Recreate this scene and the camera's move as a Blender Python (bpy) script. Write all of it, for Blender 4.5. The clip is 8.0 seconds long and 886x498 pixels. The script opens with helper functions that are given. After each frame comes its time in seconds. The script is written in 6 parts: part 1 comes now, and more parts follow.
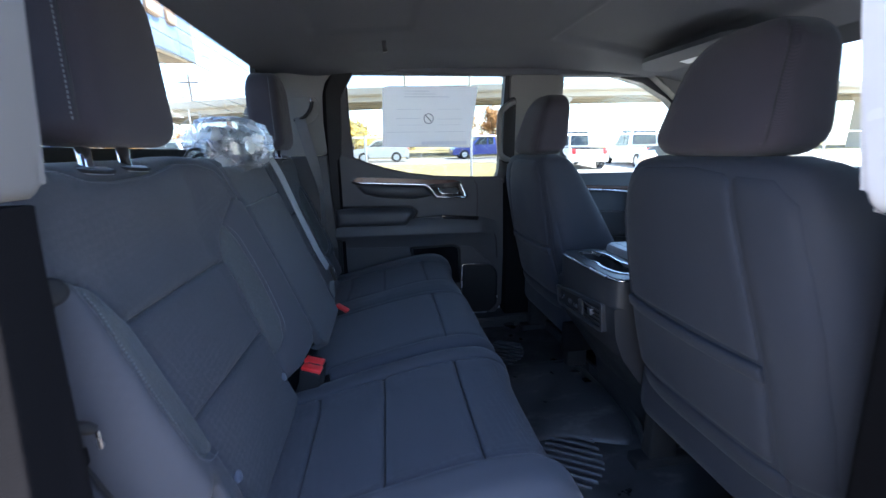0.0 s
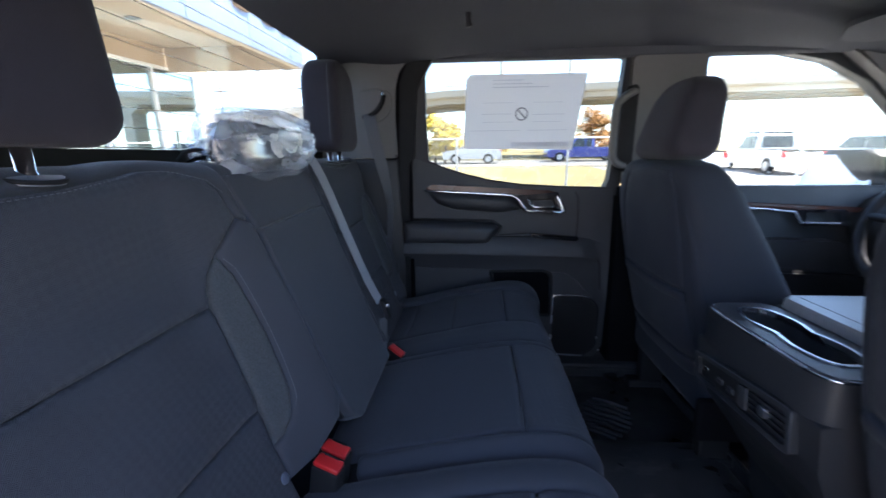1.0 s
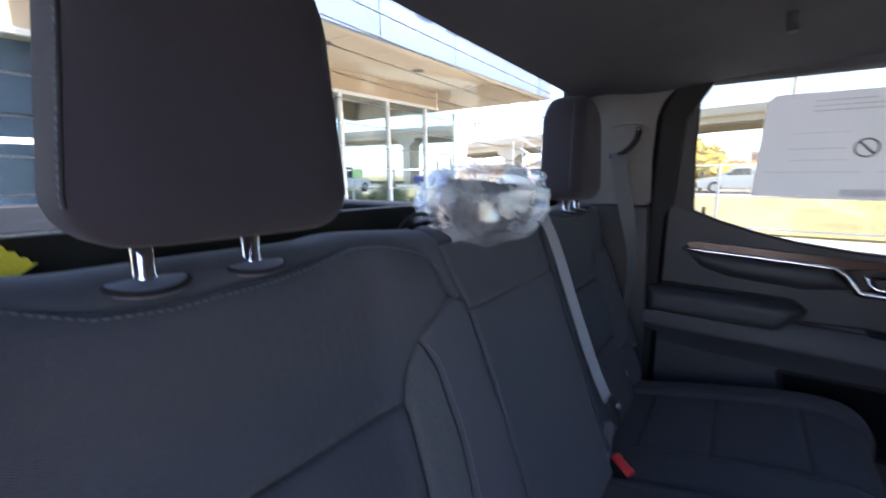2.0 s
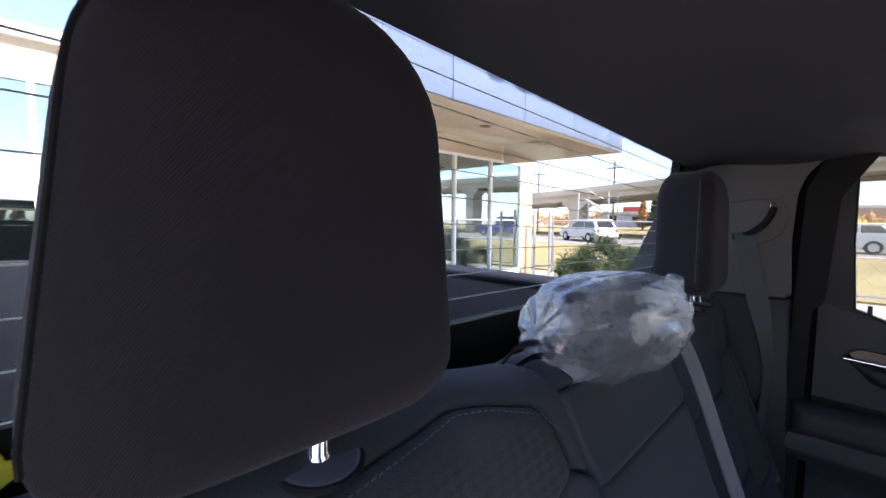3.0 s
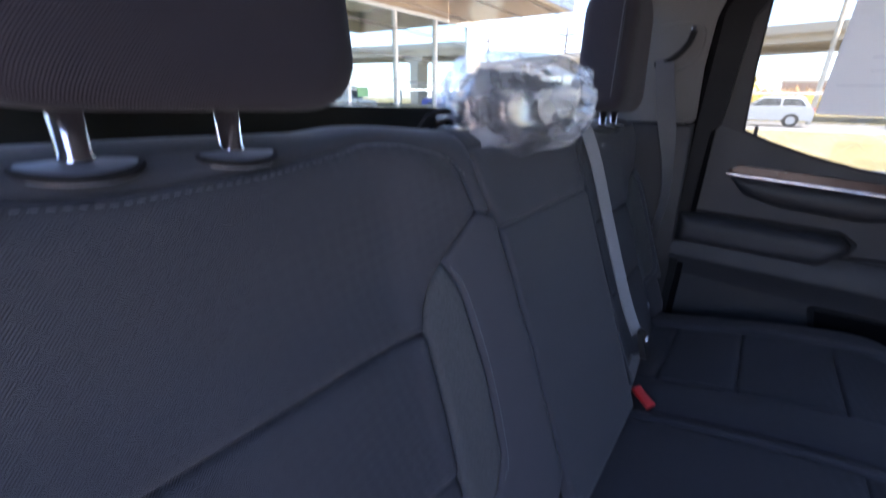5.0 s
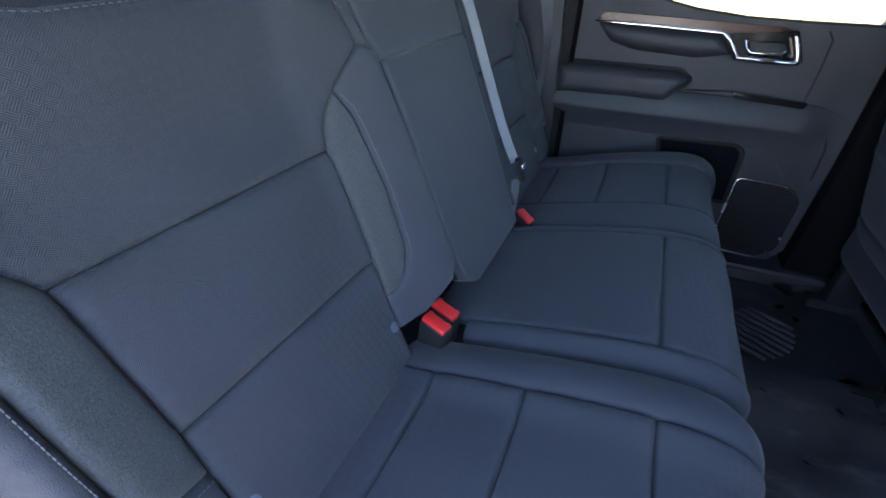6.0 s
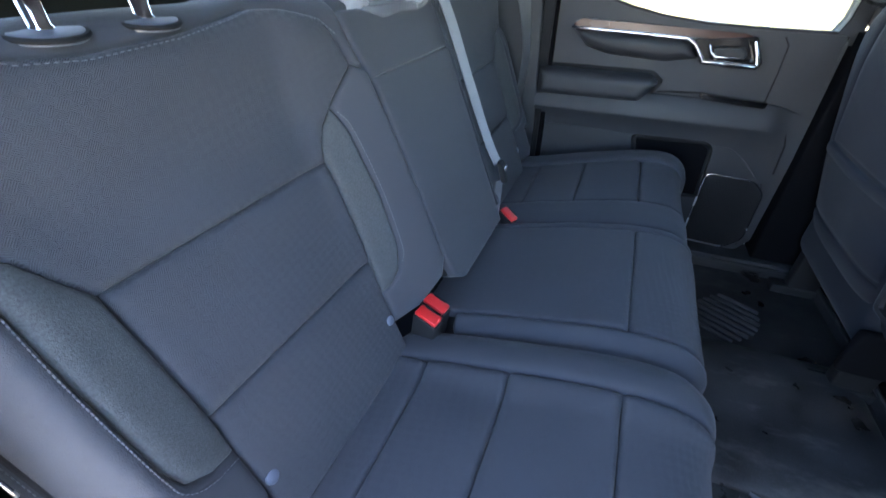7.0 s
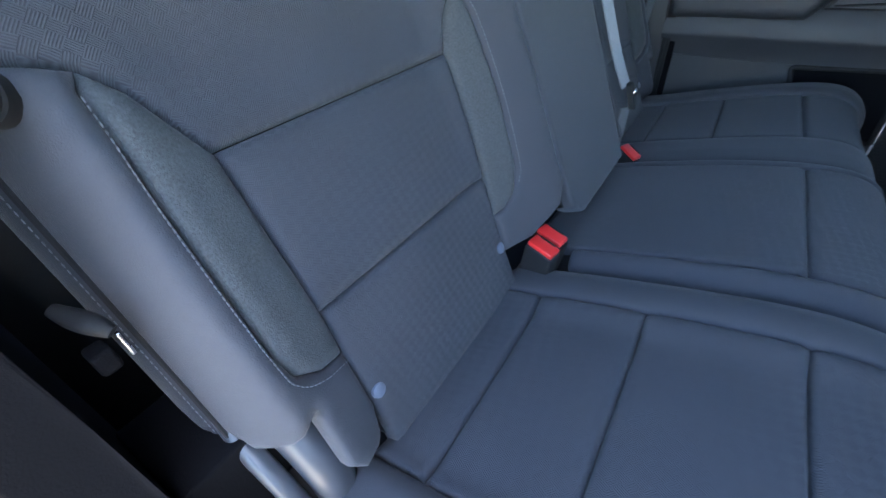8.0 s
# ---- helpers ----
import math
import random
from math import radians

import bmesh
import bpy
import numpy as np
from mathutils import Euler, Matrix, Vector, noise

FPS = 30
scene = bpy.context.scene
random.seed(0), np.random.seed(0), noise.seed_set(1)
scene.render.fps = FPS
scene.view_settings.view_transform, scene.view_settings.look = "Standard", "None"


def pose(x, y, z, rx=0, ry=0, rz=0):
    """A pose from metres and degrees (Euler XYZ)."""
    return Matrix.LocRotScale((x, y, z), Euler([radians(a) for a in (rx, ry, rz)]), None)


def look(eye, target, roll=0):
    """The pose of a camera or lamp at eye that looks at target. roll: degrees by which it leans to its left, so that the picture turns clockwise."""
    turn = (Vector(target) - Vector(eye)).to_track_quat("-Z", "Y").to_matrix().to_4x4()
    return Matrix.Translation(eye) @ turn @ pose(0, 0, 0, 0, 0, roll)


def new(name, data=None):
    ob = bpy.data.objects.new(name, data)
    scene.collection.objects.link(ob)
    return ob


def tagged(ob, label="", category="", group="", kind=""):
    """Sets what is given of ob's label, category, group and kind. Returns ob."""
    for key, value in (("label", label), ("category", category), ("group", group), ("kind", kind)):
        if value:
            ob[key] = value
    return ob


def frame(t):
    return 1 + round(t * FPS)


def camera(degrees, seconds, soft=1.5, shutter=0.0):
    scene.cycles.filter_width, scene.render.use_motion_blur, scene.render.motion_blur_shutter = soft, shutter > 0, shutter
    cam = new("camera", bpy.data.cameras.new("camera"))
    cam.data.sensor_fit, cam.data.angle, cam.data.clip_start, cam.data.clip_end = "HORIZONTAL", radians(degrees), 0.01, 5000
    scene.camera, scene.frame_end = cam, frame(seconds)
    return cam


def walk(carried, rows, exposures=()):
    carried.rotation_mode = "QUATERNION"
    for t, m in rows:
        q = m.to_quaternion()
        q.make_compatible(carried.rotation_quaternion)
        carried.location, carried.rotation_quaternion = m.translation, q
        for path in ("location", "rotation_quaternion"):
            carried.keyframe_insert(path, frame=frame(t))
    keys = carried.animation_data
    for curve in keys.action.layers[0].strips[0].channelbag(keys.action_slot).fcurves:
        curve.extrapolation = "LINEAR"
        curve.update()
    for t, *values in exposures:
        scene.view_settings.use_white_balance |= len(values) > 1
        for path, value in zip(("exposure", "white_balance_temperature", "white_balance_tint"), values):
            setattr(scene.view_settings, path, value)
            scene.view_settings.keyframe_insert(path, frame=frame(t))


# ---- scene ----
cam = camera(94.5, 8.0, shutter=0.3)
PATH = [
    (0, (0.697, -1.118, 0.869), (0.991, 0.806, 0.405), -1.1),
    (0.5, (0.71, -0.933, 0.866), (0.937, 0.999, 0.402), -0.6),
    (1, (0.747, -0.783, 0.873), (0.62, 1.161, 0.423), -0.6),
    (1.5, (0.757, -0.678, 0.884), (0.046, 1.141, 0.453), -1.5),
    (2, (0.683, -0.61, 0.934), (-0.448, 1.006, 0.6), 0.2),
    (2.2, (0.657, -0.593, 0.969), (-0.596, 0.947, 0.72), -0.2),
    (3.3, (0.534, -0.516, 1.018), (-0.845, 0.929, 0.918), 1.6),
    (3.5, (0.54, -0.505, 1.024), (-0.838, 0.941, 0.93), 1.4),
    (4, (0.553, -0.494, 1.016), (-0.792, 0.98, 0.88), 1.8),
    (4.5, (0.578, -0.5, 0.972), (-0.695, 1.013, 0.672), 1.9),
    (5, (0.615, -0.555, 0.893), (-0.482, 0.977, 0.222), 1.7),
    (5.2, (0.645, -0.59, 0.859), (-0.402, 0.9, 0.033), -0.2),
    (6.3, (0.742, -0.7, 0.856), (0.125, 0.829, -0.276), 0.6),
    (6.5, (0.745, -0.722, 0.905), (0.08, 0.846, -0.143), -0.1),
    (7, (0.747, -0.709, 0.897), (0.124, 0.812, -0.242), -0.4),
    (7.5, (0.716, -0.738, 0.848), (-0.012, 0.593, -0.456), -2.8),
    (8, (0.682, -0.722, 0.787), (-0.23, 0.563, -0.444), -4.9),
]
EXPOSURES = [(0, 3.25, 5700, 15), (0.5, 3.15, 5950, 18), (1.0, 3.15, 6050, 20), (1.5, 3.15, 6150, 25), (2.2, 3.0, 6300, 24), (3.3, 2.2, 6350, 30), (4.0, 2.1, 6300, 29), (4.4, 2.05, 6100, 29), (5.0, 3.1, 6150, 30), (5.4, 3.5, 6100, 22), (6.4, 4.45, 6120, 13), (7.5, 4.55, 6280, 10), (8.0, 4.5, 6130, 8)]
walk(cam, [(t, look(eye, target, roll)) for t, eye, target, roll in PATH], EXPOSURES)

# ---- world and sun: autumn sun from the front of the truck ----
SUN_ELEV, SUN_AZ = 60.0, -2.0      # degrees; azimuth from +x towards +y
world = bpy.data.worlds.new("sky")
scene.world = world
world.use_nodes = True
wn = world.node_tree
sky = wn.nodes.new("ShaderNodeTexSky")
sky.sky_type = "NISHITA"
sky.sun_disc = False
sky.sun_elevation = radians(SUN_ELEV)
sky.sun_rotation = radians(90 - SUN_AZ)
sky.dust_density = 0.8
bg = wn.nodes["Background"]
bg.inputs[1].default_value = 0.12
wn.links.new(sky.outputs[0], bg.inputs[0])
sun_dir = Vector((math.cos(radians(SUN_AZ)) * math.cos(radians(SUN_ELEV)), math.sin(radians(SUN_AZ)) * math.cos(radians(SUN_ELEV)), math.sin(radians(SUN_ELEV))))
sun = new("sun", bpy.data.lights.new("sun", "SUN"))
sun.data.energy = 5.0
sun.data.angle = radians(0.5)
sun.data.color = (1.0, 0.92, 0.80)
sun.matrix_world = look(sun_dir * 50, (0, 0, 0))


# ---- materials ----
def material(name, color, rough=0.6, metal=0.0, spec=0.5, grain=0.0, grain_scale=400.0, stain=0.15, stain_scale=6.0, weave=0.0, weave_scale=600.0, blocks=0.0, rough_var=0.1, sheen=0.0, coat=0.0):
    m = bpy.data.materials.new(name)
    m.use_nodes = True
    t = m.node_tree
    p = t.nodes["Principled BSDF"]
    p.inputs["Roughness"].default_value = rough
    p.inputs["Metallic"].default_value = metal
    p.inputs["Specular IOR Level"].default_value = spec
    p.inputs["Sheen Weight"].default_value = sheen
    p.inputs["Sheen Roughness"].default_value = 0.4
    p.inputs["Coat Weight"].default_value = coat
    p.inputs["Coat Roughness"].default_value = 0.05
    co = t.nodes.new("ShaderNodeTexCoord")
    big = t.nodes.new("ShaderNodeTexNoise")
    big.inputs["Scale"].default_value = stain_scale
    big.inputs["Detail"].default_value = 5
    t.links.new(co.outputs["Object"], big.inputs["Vector"])
    fine = t.nodes.new("ShaderNodeTexNoise")
    fine.inputs["Scale"].default_value = grain_scale
    fine.inputs["Detail"].default_value = 2
    t.links.new(co.outputs["Object"], fine.inputs["Vector"])
    add = t.nodes.new("ShaderNodeMath")
    add.operation = "MULTIPLY_ADD"
    add.inputs[1].default_value = 0.35
    t.links.new(fine.outputs[0], add.inputs[0])
    t.links.new(big.outputs[0], add.inputs[2])
    ramp = t.nodes.new("ShaderNodeMapRange")
    ramp.inputs[1].default_value, ramp.inputs[2].default_value = 0.35, 1.0
    ramp.inputs[3].default_value, ramp.inputs[4].default_value = 1 - stain, 1 + stain
    t.links.new(add.outputs[0], ramp.inputs[0])
    mul = t.nodes.new("ShaderNodeVectorMath")
    mul.operation = "SCALE"
    mul.inputs[0].default_value = color
    t.links.new(ramp.outputs[0], mul.inputs[3])
    t.links.new(mul.outputs[0], p.inputs["Base Color"])
    rv = t.nodes.new("ShaderNodeMapRange")
    rv.inputs[1].default_value, rv.inputs[2].default_value = 0.3, 0.7
    rv.inputs[3].default_value, rv.inputs[4].default_value = max(0, rough - rough_var), min(1, rough + rough_var)
    t.links.new(big.outputs[0], rv.inputs[0])
    t.links.new(rv.outputs[0], p.inputs["Roughness"])
    height = None
    if grain:
        height = (fine.outputs[0], grain)
    if weave:
        sep = t.nodes.new("ShaderNodeSeparateXYZ")
        t.links.new(co.outputs["Object"], sep.inputs[0])
        sub = t.nodes.new("ShaderNodeMath")
        sub.operation = "SUBTRACT"
        t.links.new(sep.outputs[2], sub.inputs[0])
        t.links.new(sep.outputs[0], sub.inputs[1])
        flat = t.nodes.new("ShaderNodeCombineXYZ")
        flat.inputs[0].default_value = 0.005
        t.links.new(sep.outputs[1], flat.inputs[1])
        t.links.new(sub.outputs[0], flat.inputs[2])
        tilt = t.nodes.new("ShaderNodeMapping")
        tilt.inputs["Rotation"].default_value = (radians(38), 0, 0)
        t.links.new(flat.outputs[0], tilt.inputs["Vector"])
        w = []
        for turn in (0, 90):
            mp = t.nodes.new("ShaderNodeMapping")
            mp.inputs["Rotation"].default_value = (radians(turn), 0, 0)
            t.links.new(tilt.outputs[0], mp.inputs["Vector"])
            node = t.nodes.new("ShaderNodeTexWave")
            node.bands_direction = "Y"
            node.inputs["Scale"].default_value = weave_scale
            t.links.new(mp.outputs[0], node.inputs["Vector"])
            w.append(node)
        mx = t.nodes.new("ShaderNodeMix")
        if blocks:
            chk = t.nodes.new("ShaderNodeTexChecker")
            chk.inputs["Scale"].default_value = blocks
            t.links.new(tilt.outputs[0], chk.inputs["Vector"])
            t.links.new(chk.outputs["Fac"], mx.inputs[0])
        else:
            mx.inputs[0].default_value = 0.0
        t.links.new(w[0].outputs["Fac"], mx.inputs[2])
        t.links.new(w[1].outputs["Fac"], mx.inputs[3])
        height = (mx.outputs[0], weave)
        wr = t.nodes.new("ShaderNodeMapRange")
        wr.inputs[3].default_value, wr.inputs[4].default_value = 1 - 0.45 * weave, 1 + 0.4 * weave
        t.links.new(mx.outputs[0], wr.inputs[0])
        m3 = t.nodes.new("ShaderNodeVectorMath")
        m3.operation = "SCALE"
        t.links.new(mul.outputs[0], m3.inputs[0])
        t.links.new(wr.outputs[0], m3.inputs[3])
        t.links.new(m3.outputs[0], p.inputs["Base Color"])
    if height:
        b = t.nodes.new("ShaderNodeBump")
        b.inputs["Strength"].default_value = height[1]
        b.inputs["Distance"].default_value = 0.001
        t.links.new(height[0], b.inputs["Height"])
        t.links.new(b.outputs[0], p.inputs["Normal"])
    return m


def glass(name, tint=(0.9, 0.95, 0.93), gloss=1.0):
    m = bpy.data.materials.new(name)
    m.use_nodes = True
    t = m.node_tree
    t.nodes.remove(t.nodes["Principled BSDF"])
    tr = t.nodes.new("ShaderNodeBsdfTransparent")
    tr.inputs[0].default_value = (*tint, 1)
    gl = t.nodes.new("ShaderNodeBsdfGlossy")
    gl.inputs["Roughness"].default_value = 0.02
    fr = t.nodes.new("ShaderNodeLayerWeight")
    fr.inputs[0].default_value = 0.5
    pw = t.nodes.new("ShaderNodeMath")
    pw.operation = "POWER"
    pw.inputs[1].default_value = 5.0
    t.links.new(fr.outputs["Facing"], pw.inputs[0])
    k = t.nodes.new("ShaderNodeMath")
    k.operation = "MULTIPLY_ADD"
    k.use_clamp = True
    k.inputs[1].default_value, k.inputs[2].default_value = 0.9, 0.04 * gloss
    mx = t.nodes.new("ShaderNodeMixShader")
    t.links.new(pw.outputs[0], k.inputs[0])
    t.links.new(k.outputs[0], mx.inputs[0])
    t.links.new(tr.outputs[0], mx.inputs[1])
    t.links.new(gl.outputs[0], mx.inputs[2])
    t.links.new(mx.outputs[0], t.nodes["Material Output"].inputs[0])
    return m


FABRIC = material("charcoal_woven_fabric", (0.053, 0.055, 0.064), 0.9, spec=0.12, weave=0.5, weave_scale=185, blocks=108, stain=0.12, stain_scale=9, sheen=0.1)
FABRIC_SIDE = material("charcoal_knit_fabric", (0.050, 0.052, 0.061), 0.85, spec=0.18, grain=0.5, grain_scale=800, stain=0.1, sheen=0.12)
# dark cloth, lowered further so its colour carries the shade on the front seats
SEAT_REAR = material("dark_shaded_seat_back_cloth", (0.022, 0.025, 0.034), 0.8, spec=0.2, grain=0.5, grain_scale=900, stain=0.12, sheen=0.06)
FABRIC_INSET = material("heather_charcoal_fabric", (0.060, 0.064, 0.067), 0.9, spec=0.15, grain=0.7, grain_scale=700, stain=0.38, stain_scale=420, sheen=0.12)
HEADREST = material("headrest_fabric", (0.031, 0.0275, 0.034), 0.9, spec=0.15, weave=0.32, weave_scale=230, stain=0.1, sheen=0.1)
PIPING = material("dark_piping", (0.004, 0.004, 0.005), 0.7, grain=0.2)
THREAD = material("grey_stitch_thread", (0.11, 0.117, 0.13), 0.7, stain=0.1)
PLASTIC = material("black_grained_plastic", (0.022, 0.023, 0.026), 0.5, spec=0.4, grain=0.25, grain_scale=1500, stain=0.12)
PLASTIC_SOFT = material("charcoal_soft_plastic", (0.034, 0.0355, 0.040), 0.5, spec=0.4, grain=0.3, grain_scale=1200, stain=0.1)
PLASTIC_GREY = material("grey_side_plastic", (0.05, 0.053, 0.062), 0.38, spec=0.45, grain=0.15, grain_scale=1200, stain=0.08)
CONSOLE_LID = material("satin_grey_console_top", (0.30, 0.31, 0.33), 0.3, spec=0.6, grain=0.1, grain_scale=1500, stain=0.06)
BLACK = material("black_rubber", (0.01, 0.01, 0.011), 0.75, spec=0.3, grain=0.2, grain_scale=300)
PIANO = material("gloss_black_plastic", (0.008, 0.008, 0.009), 0.12, spec=0.6, rough_var=0.04)
CHROME = material("chrome", (0.75, 0.76, 0.8), 0.08, metal=1.0, stain=0.03, rough_var=0.03)
SATIN = material("satin_silver_trim", (0.5, 0.51, 0.55), 0.25, metal=1.0, stain=0.05)
BRONZE = material("dark_bronze_gloss_trim", (0.055, 0.019, 0.014), 0.22, spec=0.45, stain=0.1, coat=0.0)
HEADLINER = material("charcoal_headliner_cloth", (0.072, 0.075, 0.084), 0.95, spec=0.15, grain=0.5, grain_scale=900, stain=0.08)
PILLAR = material("grey_pillar_trim", (0.125, 0.121, 0.118), 0.6, spec=0.3, grain=0.2, grain_scale=1300, stain=0.06)
BELT = material("grey_belt_webbing", (0.17, 0.18, 0.2), 0.55, spec=0.4, weave=0.2, weave_scale=160, stain=0.08)
BELT_DARK = material("dark_belt_webbing", (0.09, 0.092, 0.1), 0.55, spec=0.4, weave=0.2, weave_scale=160, stain=0.08)
RED = material("red_button_plastic", (0.6, 0.02, 0.02), 0.4, stain=0.08)
MAT = material("black_rubber_floor_mat", (0.032, 0.032, 0.034), 0.42, spec=0.5, grain=0.4, grain_scale=260, stain=0.85, stain_scale=11, rough_var=0.2)


def dusty(m, colour, lo, hi, scale):
    """Pale dust and scuffs laid over a material where a stretched noise runs high."""
    t = m.node_tree
    p = t.nodes["Principled BSDF"]
    base = p.inputs["Base Color"].links[0].from_socket
    co = t.nodes.new("ShaderNodeTexCoord")
    mp = t.nodes.new("ShaderNodeMapping")
    mp.inputs["Scale"].default_value = (1.0, 2.6, 1.0)
    mp.inputs["Rotation"].default_value = (0, 0, 0.5)
    t.links.new(co.outputs["Object"], mp.inputs["Vector"])
    nz = t.nodes.new("ShaderNodeTexNoise")
    nz.inputs["Scale"].default_value = scale
    nz.inputs["Detail"].default_value = 8
    nz.inputs["Roughness"].default_value = 0.65
    t.links.new(mp.outputs[0], nz.inputs["Vector"])
    r = t.nodes.new("ShaderNodeMapRange")
    r.inputs[1].default_value, r.inputs[2].default_value = lo, hi
    r.inputs[3].default_value, r.inputs[4].default_value = 0.0, 0.8
    t.links.new(nz.outputs[0], r.inputs[0])
    mx = t.nodes.new("ShaderNodeMix")
    mx.data_type = "RGBA"
    mx.inputs[7].default_value = (*colour, 1)
    t.links.new(r.outputs[0], mx.inputs[0])
    t.links.new(base, mx.inputs[6])
    t.links.new(mx.outputs[2], p.inputs["Base Color"])


dusty(MAT, (0.13, 0.125, 0.12), 0.56, 0.74, 6.0)
# blacker than real trim: the shade of gaps and recesses is in the colour
DARK_TRIM = material("matt_black_shaded_trim", (0.005, 0.005, 0.006), 1.0, spec=0.05, grain=0.3, grain_scale=500, stain=0.15)
CARPET = material("black_carpet", (0.012, 0.012, 0.014), 1.0, spec=0.1, grain=0.8, grain_scale=700, stain=0.2)
PAINT = material("silver_body_paint", (0.55, 0.56, 0.6), 0.25, spec=0.5, stain=0.03, coat=1.0)
BEDLINER = material("black_spray_bedliner", (0.009, 0.011, 0.016), 0.65, spec=0.12, grain=0.5, grain_scale=160, stain=0.2)
PAPER = material("white_paper_sheet", (0.62, 0.64, 0.68), 0.7, spec=0.2, stain=0.05)
INK = material("grey_print", (0.58, 0.58, 0.61), 0.8, stain=0.1)
FAINT = material("faint_print", (0.66, 0.67, 0.72), 0.8, stain=0.1)
INK_DARK = material("dark_print", (0.24, 0.24, 0.26), 0.8, stain=0.1)
SHEET = material("printed_paper_sheet", (0.8, 0.8, 0.8), 0.9, spec=0.1, stain=0.05)
st = SHEET.node_tree
sheet_mix, sheet_glow = st.nodes.new("ShaderNodeMixShader"), st.nodes.new("ShaderNodeBsdfTranslucent")
sheet_glow.inputs[0].default_value = (0.75, 0.75, 0.75, 1)
sheet_mix.inputs[0].default_value = 0.6
st.links.new(st.nodes["Principled BSDF"].outputs[0], sheet_mix.inputs[1])
st.links.new(sheet_glow.outputs[0], sheet_mix.inputs[2])
st.links.new(sheet_mix.outputs[0], st.nodes["Material Output"].inputs[0])
YELLOW = material("yellow_tag_plastic", (0.75, 0.62, 0.03), 0.5, grain=0.3)
GLASS = glass("clear_glass", (0.92, 0.95, 0.94))
GLASS_FRONT = glass("tinted_front_glass", (0.84, 0.89, 0.87))
GLASS_PRIVACY = glass("privacy_glass", (0.66, 0.70, 0.68))
GLASS_REAR = glass("rear_glass", (0.85, 0.89, 0.88))
MIRROR = material("mirror_glass", (0.8, 0.82, 0.85), 0.02, metal=1.0, stain=0.01, rough_var=0.0)


# ---- mesh helpers ----
BASE = {}


def thing(name, at=(0, 0, 0), label="", category="", group="", kind=""):
    ob = new(name)
    ob.location = at
    BASE[ob] = Vector(at)
    return tagged(ob, label, category, group, kind)


def finish(bm, ob_name, mat, sharp=38):
    me = bpy.data.meshes.new(ob_name)
    bmesh.ops.recalc_face_normals(bm, faces=bm.faces)
    bm.to_mesh(me)
    bm.free()
    for p in me.polygons:
        p.use_smooth = True
    me.set_sharp_from_angle(angle=radians(sharp))
    me.materials.append(mat)
    return me


def part(name, bm, mat, parent, label="", sharp=50):
    """One mesh, given in world metres, under a thing or a part."""
    base = BASE[parent]
    bmesh.ops.translate(bm, verts=bm.verts, vec=-base)
    ob = new(name, finish(bm, name, mat, sharp))
    ob.parent = parent
    BASE[ob] = base
    return tagged(ob, label)


def solid(name, bm, mat, label="", category="", group="", kind="", sharp=38):
    """One mesh as a top-level thing."""
    ob = new(name, finish(bm, name, mat, sharp))
    BASE[ob] = Vector((0, 0, 0))
    return tagged(ob, label, category, group, kind)


def box(lo, hi, bevel=0.0, seg=2, bm=None):
    bm = bm or bmesh.new()
    r = bmesh.ops.create_cube(bm, size=1.0)["verts"]
    for v in r:
        v.co = Vector([lo[i] + (v.co[i] + 0.5) * (hi[i] - lo[i]) for i in range(3)])
    if bevel:
        es = list({e for v in r for e in v.link_edges})
        bmesh.ops.bevel(bm, geom=es, offset=bevel, segments=seg, affect="EDGES", profile=0.5)
    return bm


def rounded(poly, radius, seg=5):
    """The outline with its corners rounded; radius one number or one for each corner."""
    out, n = [], len(poly)
    for i in range(n):
        r = radius[i] if isinstance(radius, (list, tuple)) else radius
        a, b, c = Vector(poly[i - 1]), Vector(poly[i]), Vector(poly[(i + 1) % n])
        if r <= 0:
            out.append(tuple(b))
            continue
        u, w = (a - b), (c - b)
        k = min(r, u.length * 0.48, w.length * 0.48)
        p, q = b + u.normalized() * k, b + w.normalized() * k
        for j in range(seg + 1):
            s = j / seg
            out.append(tuple(p * (1 - s) ** 2 + b * 2 * s * (1 - s) + q * s * s))
    return out


def plate(poly, to, d0, d1, bevel=0.0, seg=2, bm=None):
    """A plate with the outline poly (u, v), from depth d0 to d1, through to(u, v, d)."""
    bm = bm or bmesh.new()
    lo = [bm.verts.new(to(u, v, d0)) for u, v in poly]
    hi = [bm.verts.new(to(u, v, d1)) for u, v in poly]
    n = len(poly)
    f0, f1 = bm.faces.new(lo[::-1]), bm.faces.new(hi)
    for i in range(n):
        bm.faces.new((lo[i], lo[(i + 1) % n], hi[(i + 1) % n], hi[i]))
    if bevel:
        bmesh.ops.bevel(bm, geom=list(f1.edges), offset=bevel, segments=seg, affect="EDGES", profile=0.5)
    return bm


def ring(outer, inner, to, d0, d1):
    """A flat frame between two outlines of the same count of points."""
    bm = bmesh.new()
    n = len(outer)
    v = [[bm.verts.new(to(*p, d)) for p in o] for o in (outer, inner) for d in (d0, d1)]
    o0, o1, i0, i1 = v
    for a, b in ((o0, o1), (o1, i1), (i1, i0), (i0, o0)):
        for k in range(n):
            bm.faces.new((a[k], a[(k + 1) % n], b[(k + 1) % n], b[k]))
    return bm


